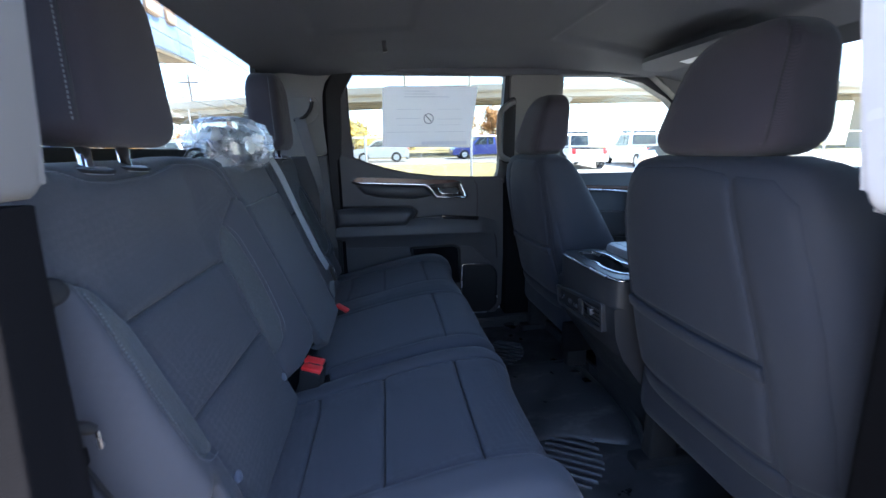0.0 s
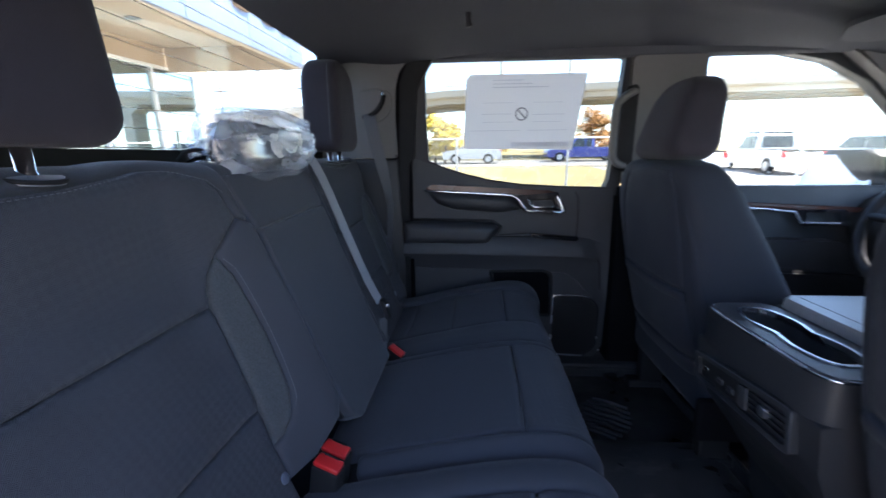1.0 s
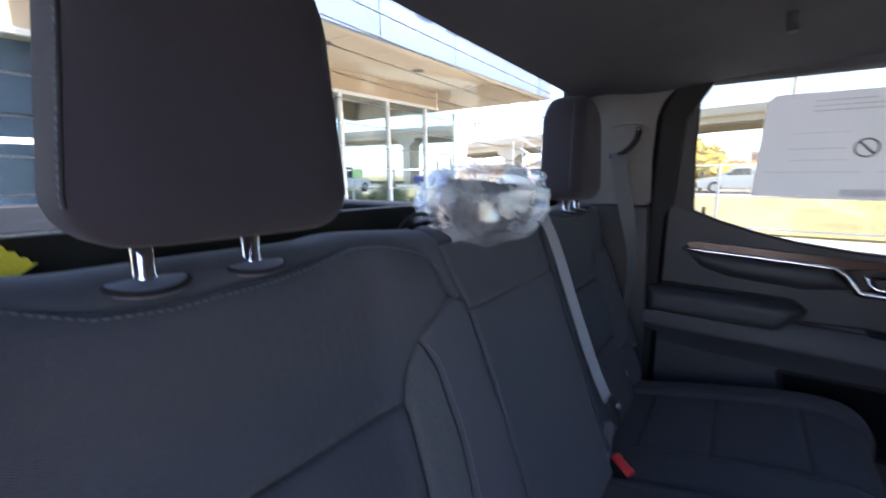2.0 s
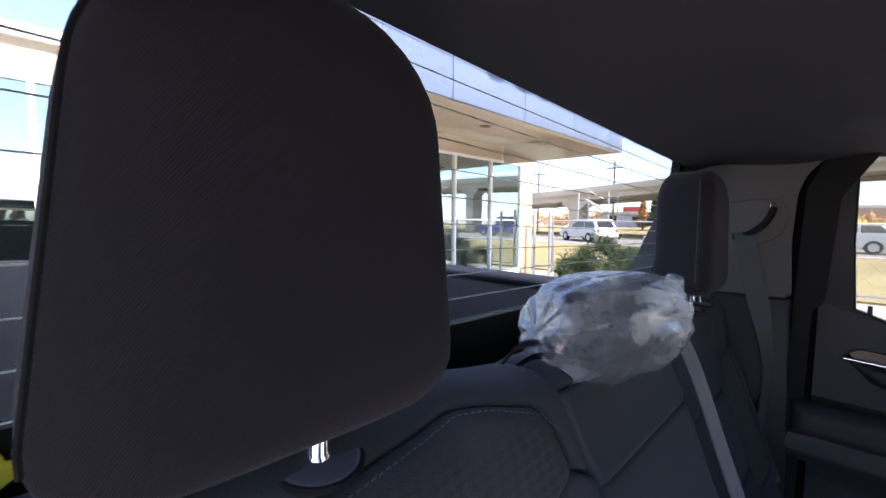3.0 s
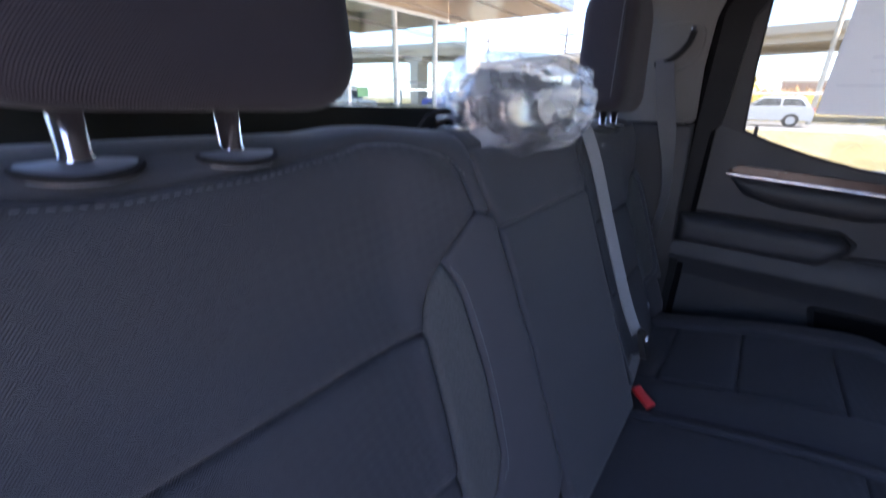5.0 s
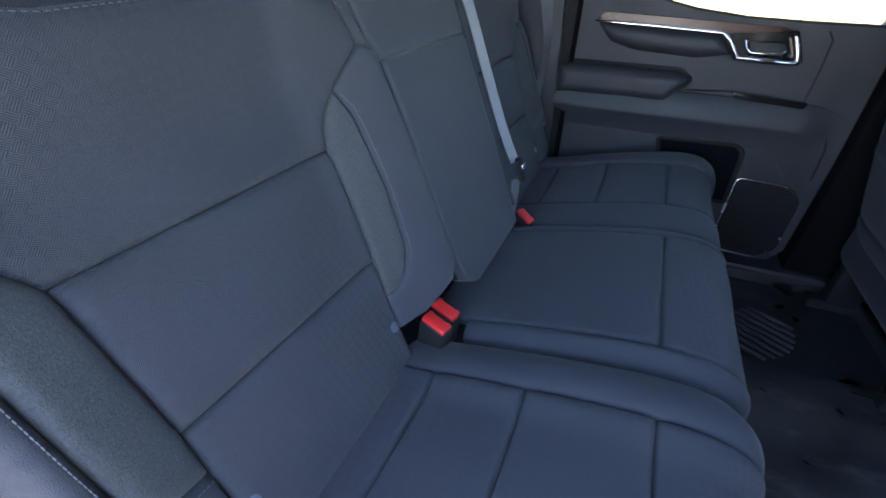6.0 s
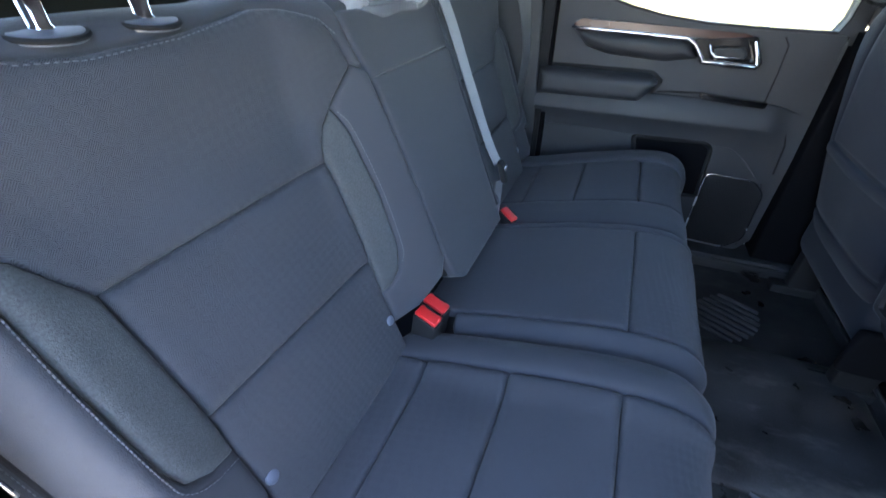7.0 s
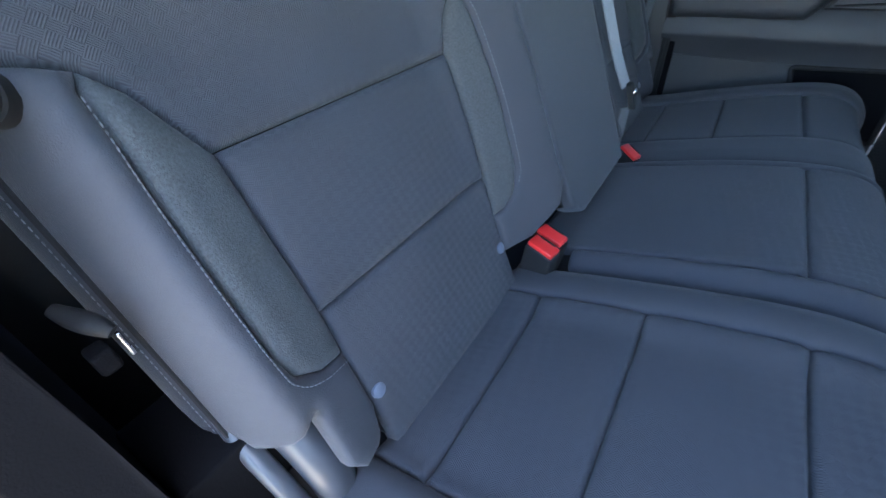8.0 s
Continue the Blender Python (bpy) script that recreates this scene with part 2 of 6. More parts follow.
def tube(path, r, seg=8, bm=None, closed=False):
    bm = bm or bmesh.new()
    pts = [Vector(p) for p in path]
    n = len(pts)
    rows, side = [], None
    for i, p in enumerate(pts):
        a = pts[(i - 1) % n] if closed or i else p
        b = pts[(i + 1) % n] if closed or i < n - 1 else p
        d = (b - a).normalized()
        side = (side - d * side.dot(d)).normalized() if side else d.orthogonal().normalized()
        up = d.cross(side)
        rr = r[i] if isinstance(r, (list, tuple)) else r
        rows.append([bm.verts.new(p + (side * math.cos(k * 2 * math.pi / seg) + up * math.sin(k * 2 * math.pi / seg)) * rr) for k in range(seg)])
    for i in range(n if closed else n - 1):
        a, b = rows[i], rows[(i + 1) % n]
        for k in range(seg):
            bm.faces.new((a[k], a[(k + 1) % seg], b[(k + 1) % seg], b[k]))
    if not closed:
        bm.faces.new(rows[0][::-1])
        bm.faces.new(rows[-1])
    return bm


def ribbon(path, widths, thick=0.0015):
    """A strap along path; widths: the half-width vector at each point."""
    bm = bmesh.new()
    pts = [Vector(p) for p in path]
    rows = []
    for i, p in enumerate(pts):
        d = (pts[min(i + 1, len(pts) - 1)] - pts[max(i - 1, 0)]).normalized()
        w = Vector(widths[i] if isinstance(widths, list) else widths)
        nrm = d.cross(w).normalized() * thick
        rows.append([bm.verts.new(q) for q in (p - w - nrm, p + w - nrm, p + w + nrm, p - w + nrm)])
    for a, b in zip(rows, rows[1:]):
        for k in range(4):
            bm.faces.new((a[k], a[(k + 1) % 4], b[(k + 1) % 4], b[k]))
    bm.faces.new(rows[0][::-1])
    bm.faces.new(rows[-1])
    return bm


def smooth_line(pts, n=12):
    """Catmull-Rom through the points."""
    P = [Vector(p) for p in pts]
    P = [P[0] * 2 - P[1]] + P + [P[-1] * 2 - P[-2]]
    out = []
    for i in range(1, len(P) - 2):
        for j in range(n):
            s = j / n
            a, b, c, d = P[i - 1], P[i], P[i + 1], P[i + 2]
            out.append(0.5 * (2 * b + (c - a) * s + (2 * a - 5 * b + 4 * c - d) * s * s + (3 * b - a - 3 * c + d) * s ** 3))
    out.append(P[-2])
    return out


def resample(poly, step, closed=True):
    out, n = [], len(poly)
    for i in range(n if closed else n - 1):
        a, b = Vector(poly[i]), Vector(poly[(i + 1) % n])
        k = max(1, int(round((b - a).length / step)))
        out += [a + (b - a) * (j / k) for j in range(k)]
    if not closed:
        out.append(Vector(poly[-1]))
    return out


def pad(poly, to, puff=0.012, edge=0.03, res=0.014, sink=0.004, skirt=0.02, wave=0.0, gap_in=0.0):
    """A soft upholstered panel: the outline is drawn in at its seams and swells to puff."""
    from mathutils.geometry import delaunay_2d_cdt
    rim = [Vector((p[0], p[1])) for p in resample(poly, res)]
    R = np.array([tuple(p) for p in rim])
    if gap_in:
        turn = 0.5 * float((R[:, 0] * np.roll(R[:, 1], -1) - np.roll(R[:, 0], -1) * R[:, 1]).sum())
        d = np.roll(R, -1, axis=0) - np.roll(R, 1, axis=0)
        d = np.stack([-d[:, 1], d[:, 0]], 1) * (1 if turn > 0 else -1)
        R = R + gap_in * d / np.maximum(np.linalg.norm(d, axis=1), 1e-9)[:, None]
        rim = [Vector((float(a), float(b))) for a, b in R]
    S = np.roll(R, -1, axis=0) - R
    L2 = np.maximum((S ** 2).sum(1), 1e-12)

    def gap(q):
        t = np.clip(((q - R) * S).sum(1) / L2, 0, 1)
        return float(np.sqrt((((R + S * t[:, None]) - q) ** 2).sum(1).min()))

    def inside(q):
        c = False
        for (x0, y0), (dx, dy) in zip(R, S):
            if (y0 > q[1]) != (y0 + dy > q[1]) and q[0] < dx * (q[1] - y0) / dy + x0:
                c = not c
        return c

    lo, hi = R.min(0), R.max(0)
    pts = list(rim)
    area = 0.5 * float((R[:, 0] * np.roll(R[:, 1], -1) - np.roll(R[:, 0], -1) * R[:, 1]).sum())
    along = np.roll(R, -1, axis=0) - np.roll(R, 1, axis=0)
    inward = np.stack([-along[:, 1], along[:, 0]], 1) * (1 if area > 0 else -1)
    inward /= np.maximum(np.linalg.norm(inward, axis=1), 1e-9)[:, None]
    for off in (res * 0.22, res * 0.55):
        for p, w in zip(R, inward):
            q = p + w * off
            if inside(q) and gap(q) > off * 0.85:
                pts.append(Vector((float(q[0]), float(q[1]))))
    rows = 0
    y = lo[1] + res * 0.5
    while y < hi[1]:
        x = lo[0] + res * (0.5 if rows % 2 else 1.0)
        while x < hi[0]:
            q = np.array((x, y))
            if inside(q) and gap(q) > res * 0.95:
                pts.append(Vector((x, y)))
            x += res
        y += res * 0.87
        rows += 1
    n = len(rim)
    vs, es, fs, *_ = delaunay_2d_cdt(pts, [(i, (i + 1) % n) for i in range(n)], [], 1, 1e-6)
    bm = bmesh.new()
    out = []
    for v in vs:
        d = min(gap(np.array(tuple(v))) / edge, 1.0)
        h = -sink + (puff + sink) * math.sqrt(max(0, 1 - (1 - d) ** 2))
        if wave:
            h += wave * d * noise.noise(Vector((v.x * 9, v.y * 9, puff * 50)))
        out.append(bm.verts.new(to(v.x, v.y, h)))
    for f in fs:
        try:
            bm.faces.new([out[i] for i in f])
        except ValueError:
            pass
    border = [e for e in bm.edges if e.is_boundary]
    r = bmesh.ops.extrude_edge_only(bm, edges=border)
    new_v = [g for g in r["geom"] if isinstance(g, bmesh.types.BMVert)]
    lower = {}
    for i, v in enumerate(vs):
        lower[tuple(round(c, 6) for c in out[i].co)] = to(v.x, v.y, -skirt)
    for v in new_v:
        v.co = lower.get(tuple(round(c, 6) for c in v.co), v.co)
    return bm


def stitches(line, step, length, r, bm=None):
    """A row of thread stitches along a 3D line."""
    bm = bm or bmesh.new()
    pts = [Vector(p) for p in line]
    acc = 0.0
    for a, b in zip(pts, pts[1:]):
        d = b - a
        L = d.length
        if L < 1e-6:
            continue
        while acc < L:
            p = a + d * (acc / L)
            q = p + d / L * length
            tube([p, (p + q) / 2, q], [r * 0.6, r, r * 0.6], 4, bm)
            acc += step
        acc -= L
    return bm


def smoothstep(a, b, x):
    t = min(max((x - a) / (b - a), 0), 1)
    return t * t * (3 - 2 * t)


class Profile:
    """A line in the x-z plane, walked by its length."""

    def __init__(self, pts, n=16):
        self.p = [Vector((q[0], q[1])) for q in smooth_line([(a, b, 0) for a, b in pts], n)]
        self.s = [0.0]
        for a, b in zip(self.p, self.p[1:]):
            self.s.append(self.s[-1] + (b - a).length)
        self.length = self.s[-1]

    def at(self, s):
        if s <= 0:
            d = (self.p[1] - self.p[0]).normalized()
            return self.p[0] + d * s, Vector((-d.y, d.x))
        for i in range(len(self.p) - 1):
            if self.s[i + 1] >= s or i == len(self.p) - 2:
                d = self.p[i + 1] - self.p[i]
                t = (s - self.s[i]) / d.length
                a = self.p[max(i - 1, 0)]
                b = self.p[min(i + 2, len(self.p) - 1)]
                dd = (d if t < 0 or t > 1 else (self.p[i + 1] - a) * (1 - t) + (b - self.p[i]) * t).normalized()
                return self.p[i] + d * t, Vector((-dd.y, dd.x))

    def find_x(self, x):
        for i, (a, b) in enumerate(zip(self.p, self.p[1:])):
            if (a.x - x) * (b.x - x) <= 0:
                return self.s[i] + (self.s[i + 1] - self.s[i]) * (x - a.x) / ((b.x - a.x) or 1e-9)
        return self.length


# ---- the cab: floor, back wall, roof, sides ----
def xz(y, s=1):
    """Outlines in (x, z) laid on a side wall at y; depth goes inwards."""
    return lambda u, v, d: Vector((u, y - s * d, v))


solid("floor", box((0.10, -0.80, -0.05), (2.55, 0.80, 0.0)), CARPET, "black carpeted cab floor", "floor", kind="structure")
solid("wall_back", box((0.03, -0.76, 0.0), (0.09, 0.76, 0.765), 0.01), PLASTIC, "black plastic cab back wall below the rear window", "wall", kind="structure")


def headliner():
    """The cloth ceiling: an arched sheet with thickness."""
    prof = Profile([(0.268, 1.180), (0.30, 1.190), (0.38, 1.206), (0.55, 1.228), (0.9, 1.252), (1.4, 1.258), (1.9, 1.235), (2.12, 1.2)])
    bm = bmesh.new()
    ny, ns = 84, 170
    rows = []
    for k in (0, 1):
        grid = []
        for i in range(ns + 1):
            p, n = prof.at(prof.length * i / ns)
            row = []
            for j in range(ny + 1):
                y = -0.745 + 1.49 * j / ny
                fall = (0.002 + 0.033 * smoothstep(0.3, 0.5, p.x)) * smoothstep(0.52, 0.745, abs(y)) + 0.006 * smoothstep(0.27, 0.4, p.x) * (y / 0.745) ** 2
                wide = 0.41 + 0.30 * (p.x - 1.36)
                front = 0.018 * smoothstep(1.345, 1.372, p.x) * (1 - smoothstep(1.84, 1.90, p.x)) * (1 - smoothstep(wide, wide + 0.035, abs(y)))
                lip = 0.004 * math.exp(-((p.x - 1.335) / 0.012) ** 2) * (1 - smoothstep(0.40, 0.46, abs(y)))
                panel = 0.008 * smoothstep(0.505, 0.53, p.x) * (1 - smoothstep(0.815, 0.84, p.x)) * (1 - smoothstep(0.30, 0.325, abs(y)))
                row.append(bm.verts.new((p.x, y, p.y - fall + (0.025 if k else front + panel - lip))))
            grid.append(row)
        rows.append(grid)
    for g in rows:
        for i in range(ns):
            for j in range(ny):
                bm.faces.new((g[i][j], g[i + 1][j], g[i + 1][j + 1], g[i][j + 1]))
    a, b = rows
    for i in range(ns):
        for j in (0, ny):
            bm.faces.new((a[i][j], a[i + 1][j], b[i + 1][j], b[i][j]))
    for j in range(ny):
        for i in (0, ns):
            bm.faces.new((a[i][j], a[i][j + 1], b[i][j + 1], b[i][j]))
    return bm


solid("ceiling", headliner(), HEADLINER, "charcoal cloth headliner of a truck cab", "ceiling", kind="structure")
solid("roof", box((0.2, -0.80, 1.315), (2.2, 0.80, 1.34), 0.01), PAINT, "painted steel cab roof", "roof", kind="structure")

# ---- rear window ----
OLIVE = material("dark_olive_black_band", (0.014, 0.0135, 0.0105), 0.6, spec=0.25, grain=0.2, stain=0.3, stain_scale=5)
RW = lambda u, v, d: Vector((0.200 + (v - 0.90) * 0.13 + d, u, v))
rear_window = thing("window_rear", (0.19, 0, 0.765), "sliding rear cab window with fine heater lines", "window", kind="structure")
outer = rounded([(-0.74, 0.74), (0.74, 0.74), (0.74, 1.312), (-0.74, 1.312)], 0.04)
inner = rounded([(-0.70, 0.886), (0.70, 0.886), (0.69, 1.222), (-0.69, 1.222)], 0.05)
part("window_frame", ring(outer, inner, RW, -0.012, 0.008), OLIVE, rear_window)
pane = part("pane", plate(inner, RW, -0.002, 0.002), GLASS_REAR, rear_window)
pane.visible_shadow = False
HEATER = material("heater_line", (0.7, 0.66, 0.58), 0.5, metal=0.2, stain=0.1)
for k in range(10):
    z = 0.888 + k * 0.0315
    part("heater_line", tube([RW(-0.64, z, 0.0035), RW(0, z, 0.0035), RW(0.64, z, 0.0035)], 0.0008, 4), HEATER, rear_window)



def frit():
    """Black printed edge band on the glass with rows of dots at its edges."""
    bm = bmesh.new()
    quads = [(-0.69, 0.69, 1.1985, 1.219)]
    for r, (z, e) in enumerate(((1.1968, 0.0012), (1.1940, 0.0008), (0.8885, 0.0011))):
        for j in range(450):
            y = -0.68 + (j + 0.5 * r) * 0.003
            quads.append((y - e, y + e, z - e, z + e))
    for y0, y1, z0, z1 in quads:
        bm.faces.new([bm.verts.new(RW(u, v, 0.0026)) for u, v in ((y0, z0), (y1, z0), (y1, z1), (y0, z1))])
    return bm


part("frit_band", frit(), BLACK, rear_window, "black dotted edge print")

# ---- far side of the cab ----
REAR_OPEN = [(0.595, 0.849), (0.66, 0.822), (0.74, 0.797), (0.83, 0.776), (0.95, 0.760), (1.10, 0.752), (1.245, 0.748), (1.258, 0.78), (1.272, 1.0), (1.285, 1.19), (1.262, 1.212), (0.9, 1.214), (0.640, 1.212), (0.610, 1.204), (0.592, 1.185), (0.585, 1.15), (0.586, 1.0)]
FRONT_OPEN = [(1.64, 0.74), (2.02, 0.73), (2.30, 0.745), (2.33, 0.80), (2.235, 0.96), (2.09, 1.095), (1.95, 1.165), (1.80, 1.196), (1.62, 1.2), (1.56, 1.19), (1.55, 1.0), (1.57, 0.86), (1.61, 0.78)]


def wall_with(outer, hole, to, d0, d1):
    """A wall outline with one opening through it: both outlines are matched point by point."""
    c = sum((Vector(p) for p in hole), Vector((0, 0))) / len(hole)
    h = resample(hole, 0.03)
    o = []
    m = len(outer)
    for p in h:
        d = (p - c)
        best = None
        for i in range(m):
            a, b = Vector(outer[i]), Vector(outer[(i + 1) % m])
            e = b - a
            den = d.x * e.y - d.y * e.x
            if abs(den) < 1e-9:
                continue
            t = ((a.x - c.x) * e.y - (a.y - c.y) * e.x) / den
            s = ((a.x - c.x) * d.y - (a.y - c.y) * d.x) / den
            if t > 0 and -1e-6 <= s <= 1 + 1e-6 and (best is None or t < best):
                best = t
        o.append(c + d * best)
    return ring([tuple(p) for p in o], [tuple(p) for p in h], to, d0, d1)


def side(sgn, near):
    """Pillars and shell of one side; sgn +1 is the side across the cab."""
    to = lambda u, v, d: Vector((u, sgn * (0.815 - d), v))
    lab = "grey plastic trim on the rear cab pillar"
    if near:
        # the doorway is open: pillar, sill and rail stand round it
        cp = [(0.10, 0.838), (0.432, 0.838), (0.449, 1.0), (0.474, 1.13), (0.50, 1.21), (0.24, 1.2)]
    else:
        cp = [(0.10, 0.862), (0.487, 0.862), (0.480, 1.0), (0.485, 1.11), (0.499, 1.155), (0.53, 1.192), (0.60, 1.212), (0.24, 1.212)]
    solid("pillar_trim", plate(rounded(cp, 0.012), to, 0.0, 0.075, 0.012, 3), PILLAR, lab, "pillar", kind="structure")
    low = [(0.08, 0.0), (0.50, 0.0), (0.50, 0.45), (0.487, 0.8605), (0.10, 0.8605)]
    if near:
        low = [(0.08, 0.0), (0.52, 0.0), (0.485, 0.3), (0.43, 0.44), (0.395, 0.55), (0.425, 0.834), (0.10, 0.834)]
    # same trim on both sides; the near one is blackened for shade
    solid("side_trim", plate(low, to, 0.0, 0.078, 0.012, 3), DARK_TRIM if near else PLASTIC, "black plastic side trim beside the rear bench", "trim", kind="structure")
    solid("roof_rail", box((0.22, sgn * 0.735, 1.19), (2.2, sgn * 0.80, 1.32), 0.015) if sgn > 0 else box((0.22, -0.80, 1.19), (2.2, -0.735, 1.32), 0.015), HEADLINER, "cloth covered roof rail above the doors", "rail", kind="structure")
    bp = [(1.30, 0.76), (1.545, 0.76), (1.545, 1.2), (1.30, 1.2)]
    if near:
        bp = [(1.22, 0.8), (1.5, 0.72), (1.53, 1.2), (1.14, 1.2), (1.17, 1.0)]
    lowp = [(1.345, 0.0), (1.52, 0.0), (1.5, 0.715), (1.30, 0.775)] if near else [(1.285, 0.0), (1.52, 0.0), (1.545, 0.752), (1.285, 0.752)]
    solid("pillar_lower", plate(lowp, to, 0.0, 0.09, 0.012, 3), DARK_TRIM, "black plastic lower door pillar trim", "pillar", kind="structure")
    solid("door_pillar", plate(rounded(bp, 0.02), to, 0.0, 0.07, 0.012, 3), PAINT if near else PILLAR, "pale door pillar between front and rear doors", "pillar", kind="structure")
    solid("door_sill", box((0.48, min(sgn * 0.70, sgn * 0.82), 0.0), (2.3, max(sgn * 0.70, sgn * 0.82), 0.075), 0.012), PLASTIC, "black plastic door sill plate", "sill", kind="structure")


side(1, False)
side(-1, True)


# ---- rear door across the cab ----
def rear_door():
    d = thing("door_rear", (0.9, 0.8, 0.08), "closed black rear truck door with chrome handle", "door", kind="structure")
    to = xz(0.80)
    part("door_shell", wall_with([(0.50, 0.82), (0.9, 0.72), (1.295, 0.72), (1.30, 1.23), (0.50, 1.23)], REAR_OPEN, to, -0.02, 0.035), PLASTIC, d)
    body = [(0.49, 0.09), (1.24, 0.07), (1.275, 0.12), (1.28, 0.40), (1.275, 0.742), (1.10, 0.747), (0.95, 0.755), (0.83, 0.771), (0.74, 0.791), (0.66, 0.816), (0.60, 0.839), (0.555, 0.855), (0.505, 0.862)]
    part("door_panel", plate(rounded(body, 0.008), to, -0.02, 0.039, 0.008, 3), PLASTIC_SOFT, d)
    part("window_seal", tube([to(u, v, 0.033) for u, v in REAR_OPEN], 0.003, 6, closed=True), BLACK, d)
    part("panel_groove", tube([to(u, v, 0.039) for u, v in ((1.135, 0.735), (1.15, 0.715), (1.152, 0.64), (1.15, 0.565))], 0.002, 6), BLACK, d)
    g = part("pane", plate(REAR_OPEN, to, 0.0, 0.004), GLASS_PRIVACY, d)
    part("outer_skin", box((0.44, 0.825, -0.03), (1.385, 0.85, 0.74), 0.008), PAINT, d)
    g.visible_shadow = False
    # pull strip: dark bronze top, chrome line, black body, handle bezel
    strip = part("pull_strip", plate(rounded([(0.583, 0.748), (0.607, 0.764), (1.041, 0.741), (1.075, 0.728), (1.06, 0.722), (0.92, 0.727), (0.60, 0.744)], 0.004), to, 0.03, 0.056, 0.008, 3), BRONZE, d, "dark bronze gloss strip")
    part("chrome_line", tube([to(0.582, 0.742, 0.060), to(0.63, 0.7395, 0.062), to(0.75, 0.7335, 0.064), to(0.905, 0.7245, 0.064), to(0.928, 0.708, 0.064), to(0.955, 0.669, 0.064), to(1.02, 0.664, 0.064), to(1.082, 0.662, 0.063), to(1.091, 0.668, 0.062), to(1.082, 0.69, 0.061), to(1.067, 0.722, 0.058)], [0.004, 0.0042, 0.0044, 0.005, 0.0065, 0.0085, 0.008, 0.007, 0.006, 0.005, 0.004], 10), CHROME, strip, "bright chrome line")
    part("lever_edge", tube([to(0.965, 0.708, 0.052), to(0.972, 0.690, 0.056), to(0.984, 0.681, 0.062), to(1.05, 0.679, 0.062), to(1.06, 0.688, 0.060)], 0.003, 8), CHROME, strip, "thin chrome lever edge")
    part("pull_body", pad(rounded([(0.585, 0.740), (0.90, 0.723), (0.922, 0.706), (0.946, 0.672), (0.86, 0.658), (0.70, 0.670), (0.63, 0.690)], 0.010), to, 0.064, 0.030, 0.010, -0.040, -0.030), PLASTIC, strip, sharp=60)
    bez = rounded([(0.925, 0.722), (0.95, 0.66), (1.095, 0.655), (1.102, 0.668), (1.07, 0.735)], 0.006)
    inn = rounded([(0.955, 0.715), (0.972, 0.676), (1.075, 0.672), (1.08, 0.678), (1.056, 0.722)], 0.006)
    h = part("handle_recess", plate(inn, to, 0.0385, 0.043), PIANO, d)
    part("bezel", ring(bez, inn, to, 0.03, 0.058), PIANO, h, "gloss black bezel")
    part("release_lever", plate(rounded([(0.975, 0.705), (0.985, 0.682), (1.05, 0.68), (1.06, 0.69), (1.05, 0.706)], 0.005), to, 0.045, 0.062, 0.005, 2), PLASTIC, h, "dark door release lever")
    # armrest and the sculpted lower panel
    part("armrest", pad(rounded([(0.50, 0.628), (0.838, 0.621), (0.860, 0.603), (0.854, 0.588), (0.814, 0.543), (0.50, 0.546)], [0.004, 0.012, 0.008, 0.008, 0.010, 0.004]), to, 0.094, 0.026, 0.010, -0.052, -0.030), PLASTIC_SOFT, d, "padded charcoal armrest", sharp=60)
    part("armrest_gap", plate(rounded([(0.495, 0.638), (0.838, 0.631), (0.873, 0.606), (0.866, 0.584), (0.82, 0.534), (0.495, 0.538)], 0.010), to, 0.036, 0.0425, 0.002, 1), BLACK, d)
    shelf = bmesh.new()
    rows = []
    for i in range(61):
        u = 0.495 + 0.755 * i / 60
        f = 1 - smoothstep(1.16, 1.25, u)
        drop = 0.016 * (u - 0.495) + 0.20 * smoothstep(1.15, 1.25, u) * (u - 1.15)
        low = 0.448 - 0.02 * (u - 0.495) - 0.09 * smoothstep(1.10, 1.25, u)
        prof = [(0.578 - 0.004 * (u - 0.495), 0.034), (0.571, 0.040 + 0.007 * f), (0.556, 0.041 + 0.015 * f), (0.528, 0.041 + 0.023 * f), (0.509, 0.041 + 0.027 * f), (0.503, 0.041 + 0.027 * f), (0.497, 0.041 + 0.024 * f), (0.475, 0.040 + 0.010 * f), (low, 0.038 + 0.006 * f), (low - 0.006, 0.030)]
        rows.append([shelf.verts.new(to(u, z - drop, k)) for z, k in prof])
    for r0, r1 in zip(rows, rows[1:]):
        for k in range(len(r0) - 1):
            shelf.faces.new((r0[k], r0[k + 1], r1[k + 1], r1[k]))
    part("sculpted_shelf", shelf, PLASTIC_SOFT, d, sharp=35)
    part("shelf_groove", tube([to(u, v, 0.041) for u, v in ((0.862, 0.572), (0.97, 0.578), (1.15, 0.562), (1.19, 0.545), (1.222, 0.515), (1.245, 0.45), (1.25, 0.36))], 0.0028, 6), BLACK, d)
    part("switch_slot", plate(rounded([(0.975, 0.582), (1.155, 0.568), (1.15, 0.552), (0.985, 0.565)], 0.003), to, 0.04, 0.060, 0.003, 2), PIANO, d, "gloss black switch slot")
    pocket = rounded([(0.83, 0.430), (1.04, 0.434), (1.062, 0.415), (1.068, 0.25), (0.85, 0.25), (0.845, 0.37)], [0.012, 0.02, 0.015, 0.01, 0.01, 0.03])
    # no hollow here: a flat black plate stands in for the pocket's shaded depth
    part("map_pocket", plate(pocket, to, 0.0385, 0.0425), DARK_TRIM, d, "map pocket, its shaded opening a flat black plate")
    part("pocket_rim", tube([to(u, v, 0.042) for u, v in pocket], 0.007, 8, closed=True), BLACK, d)
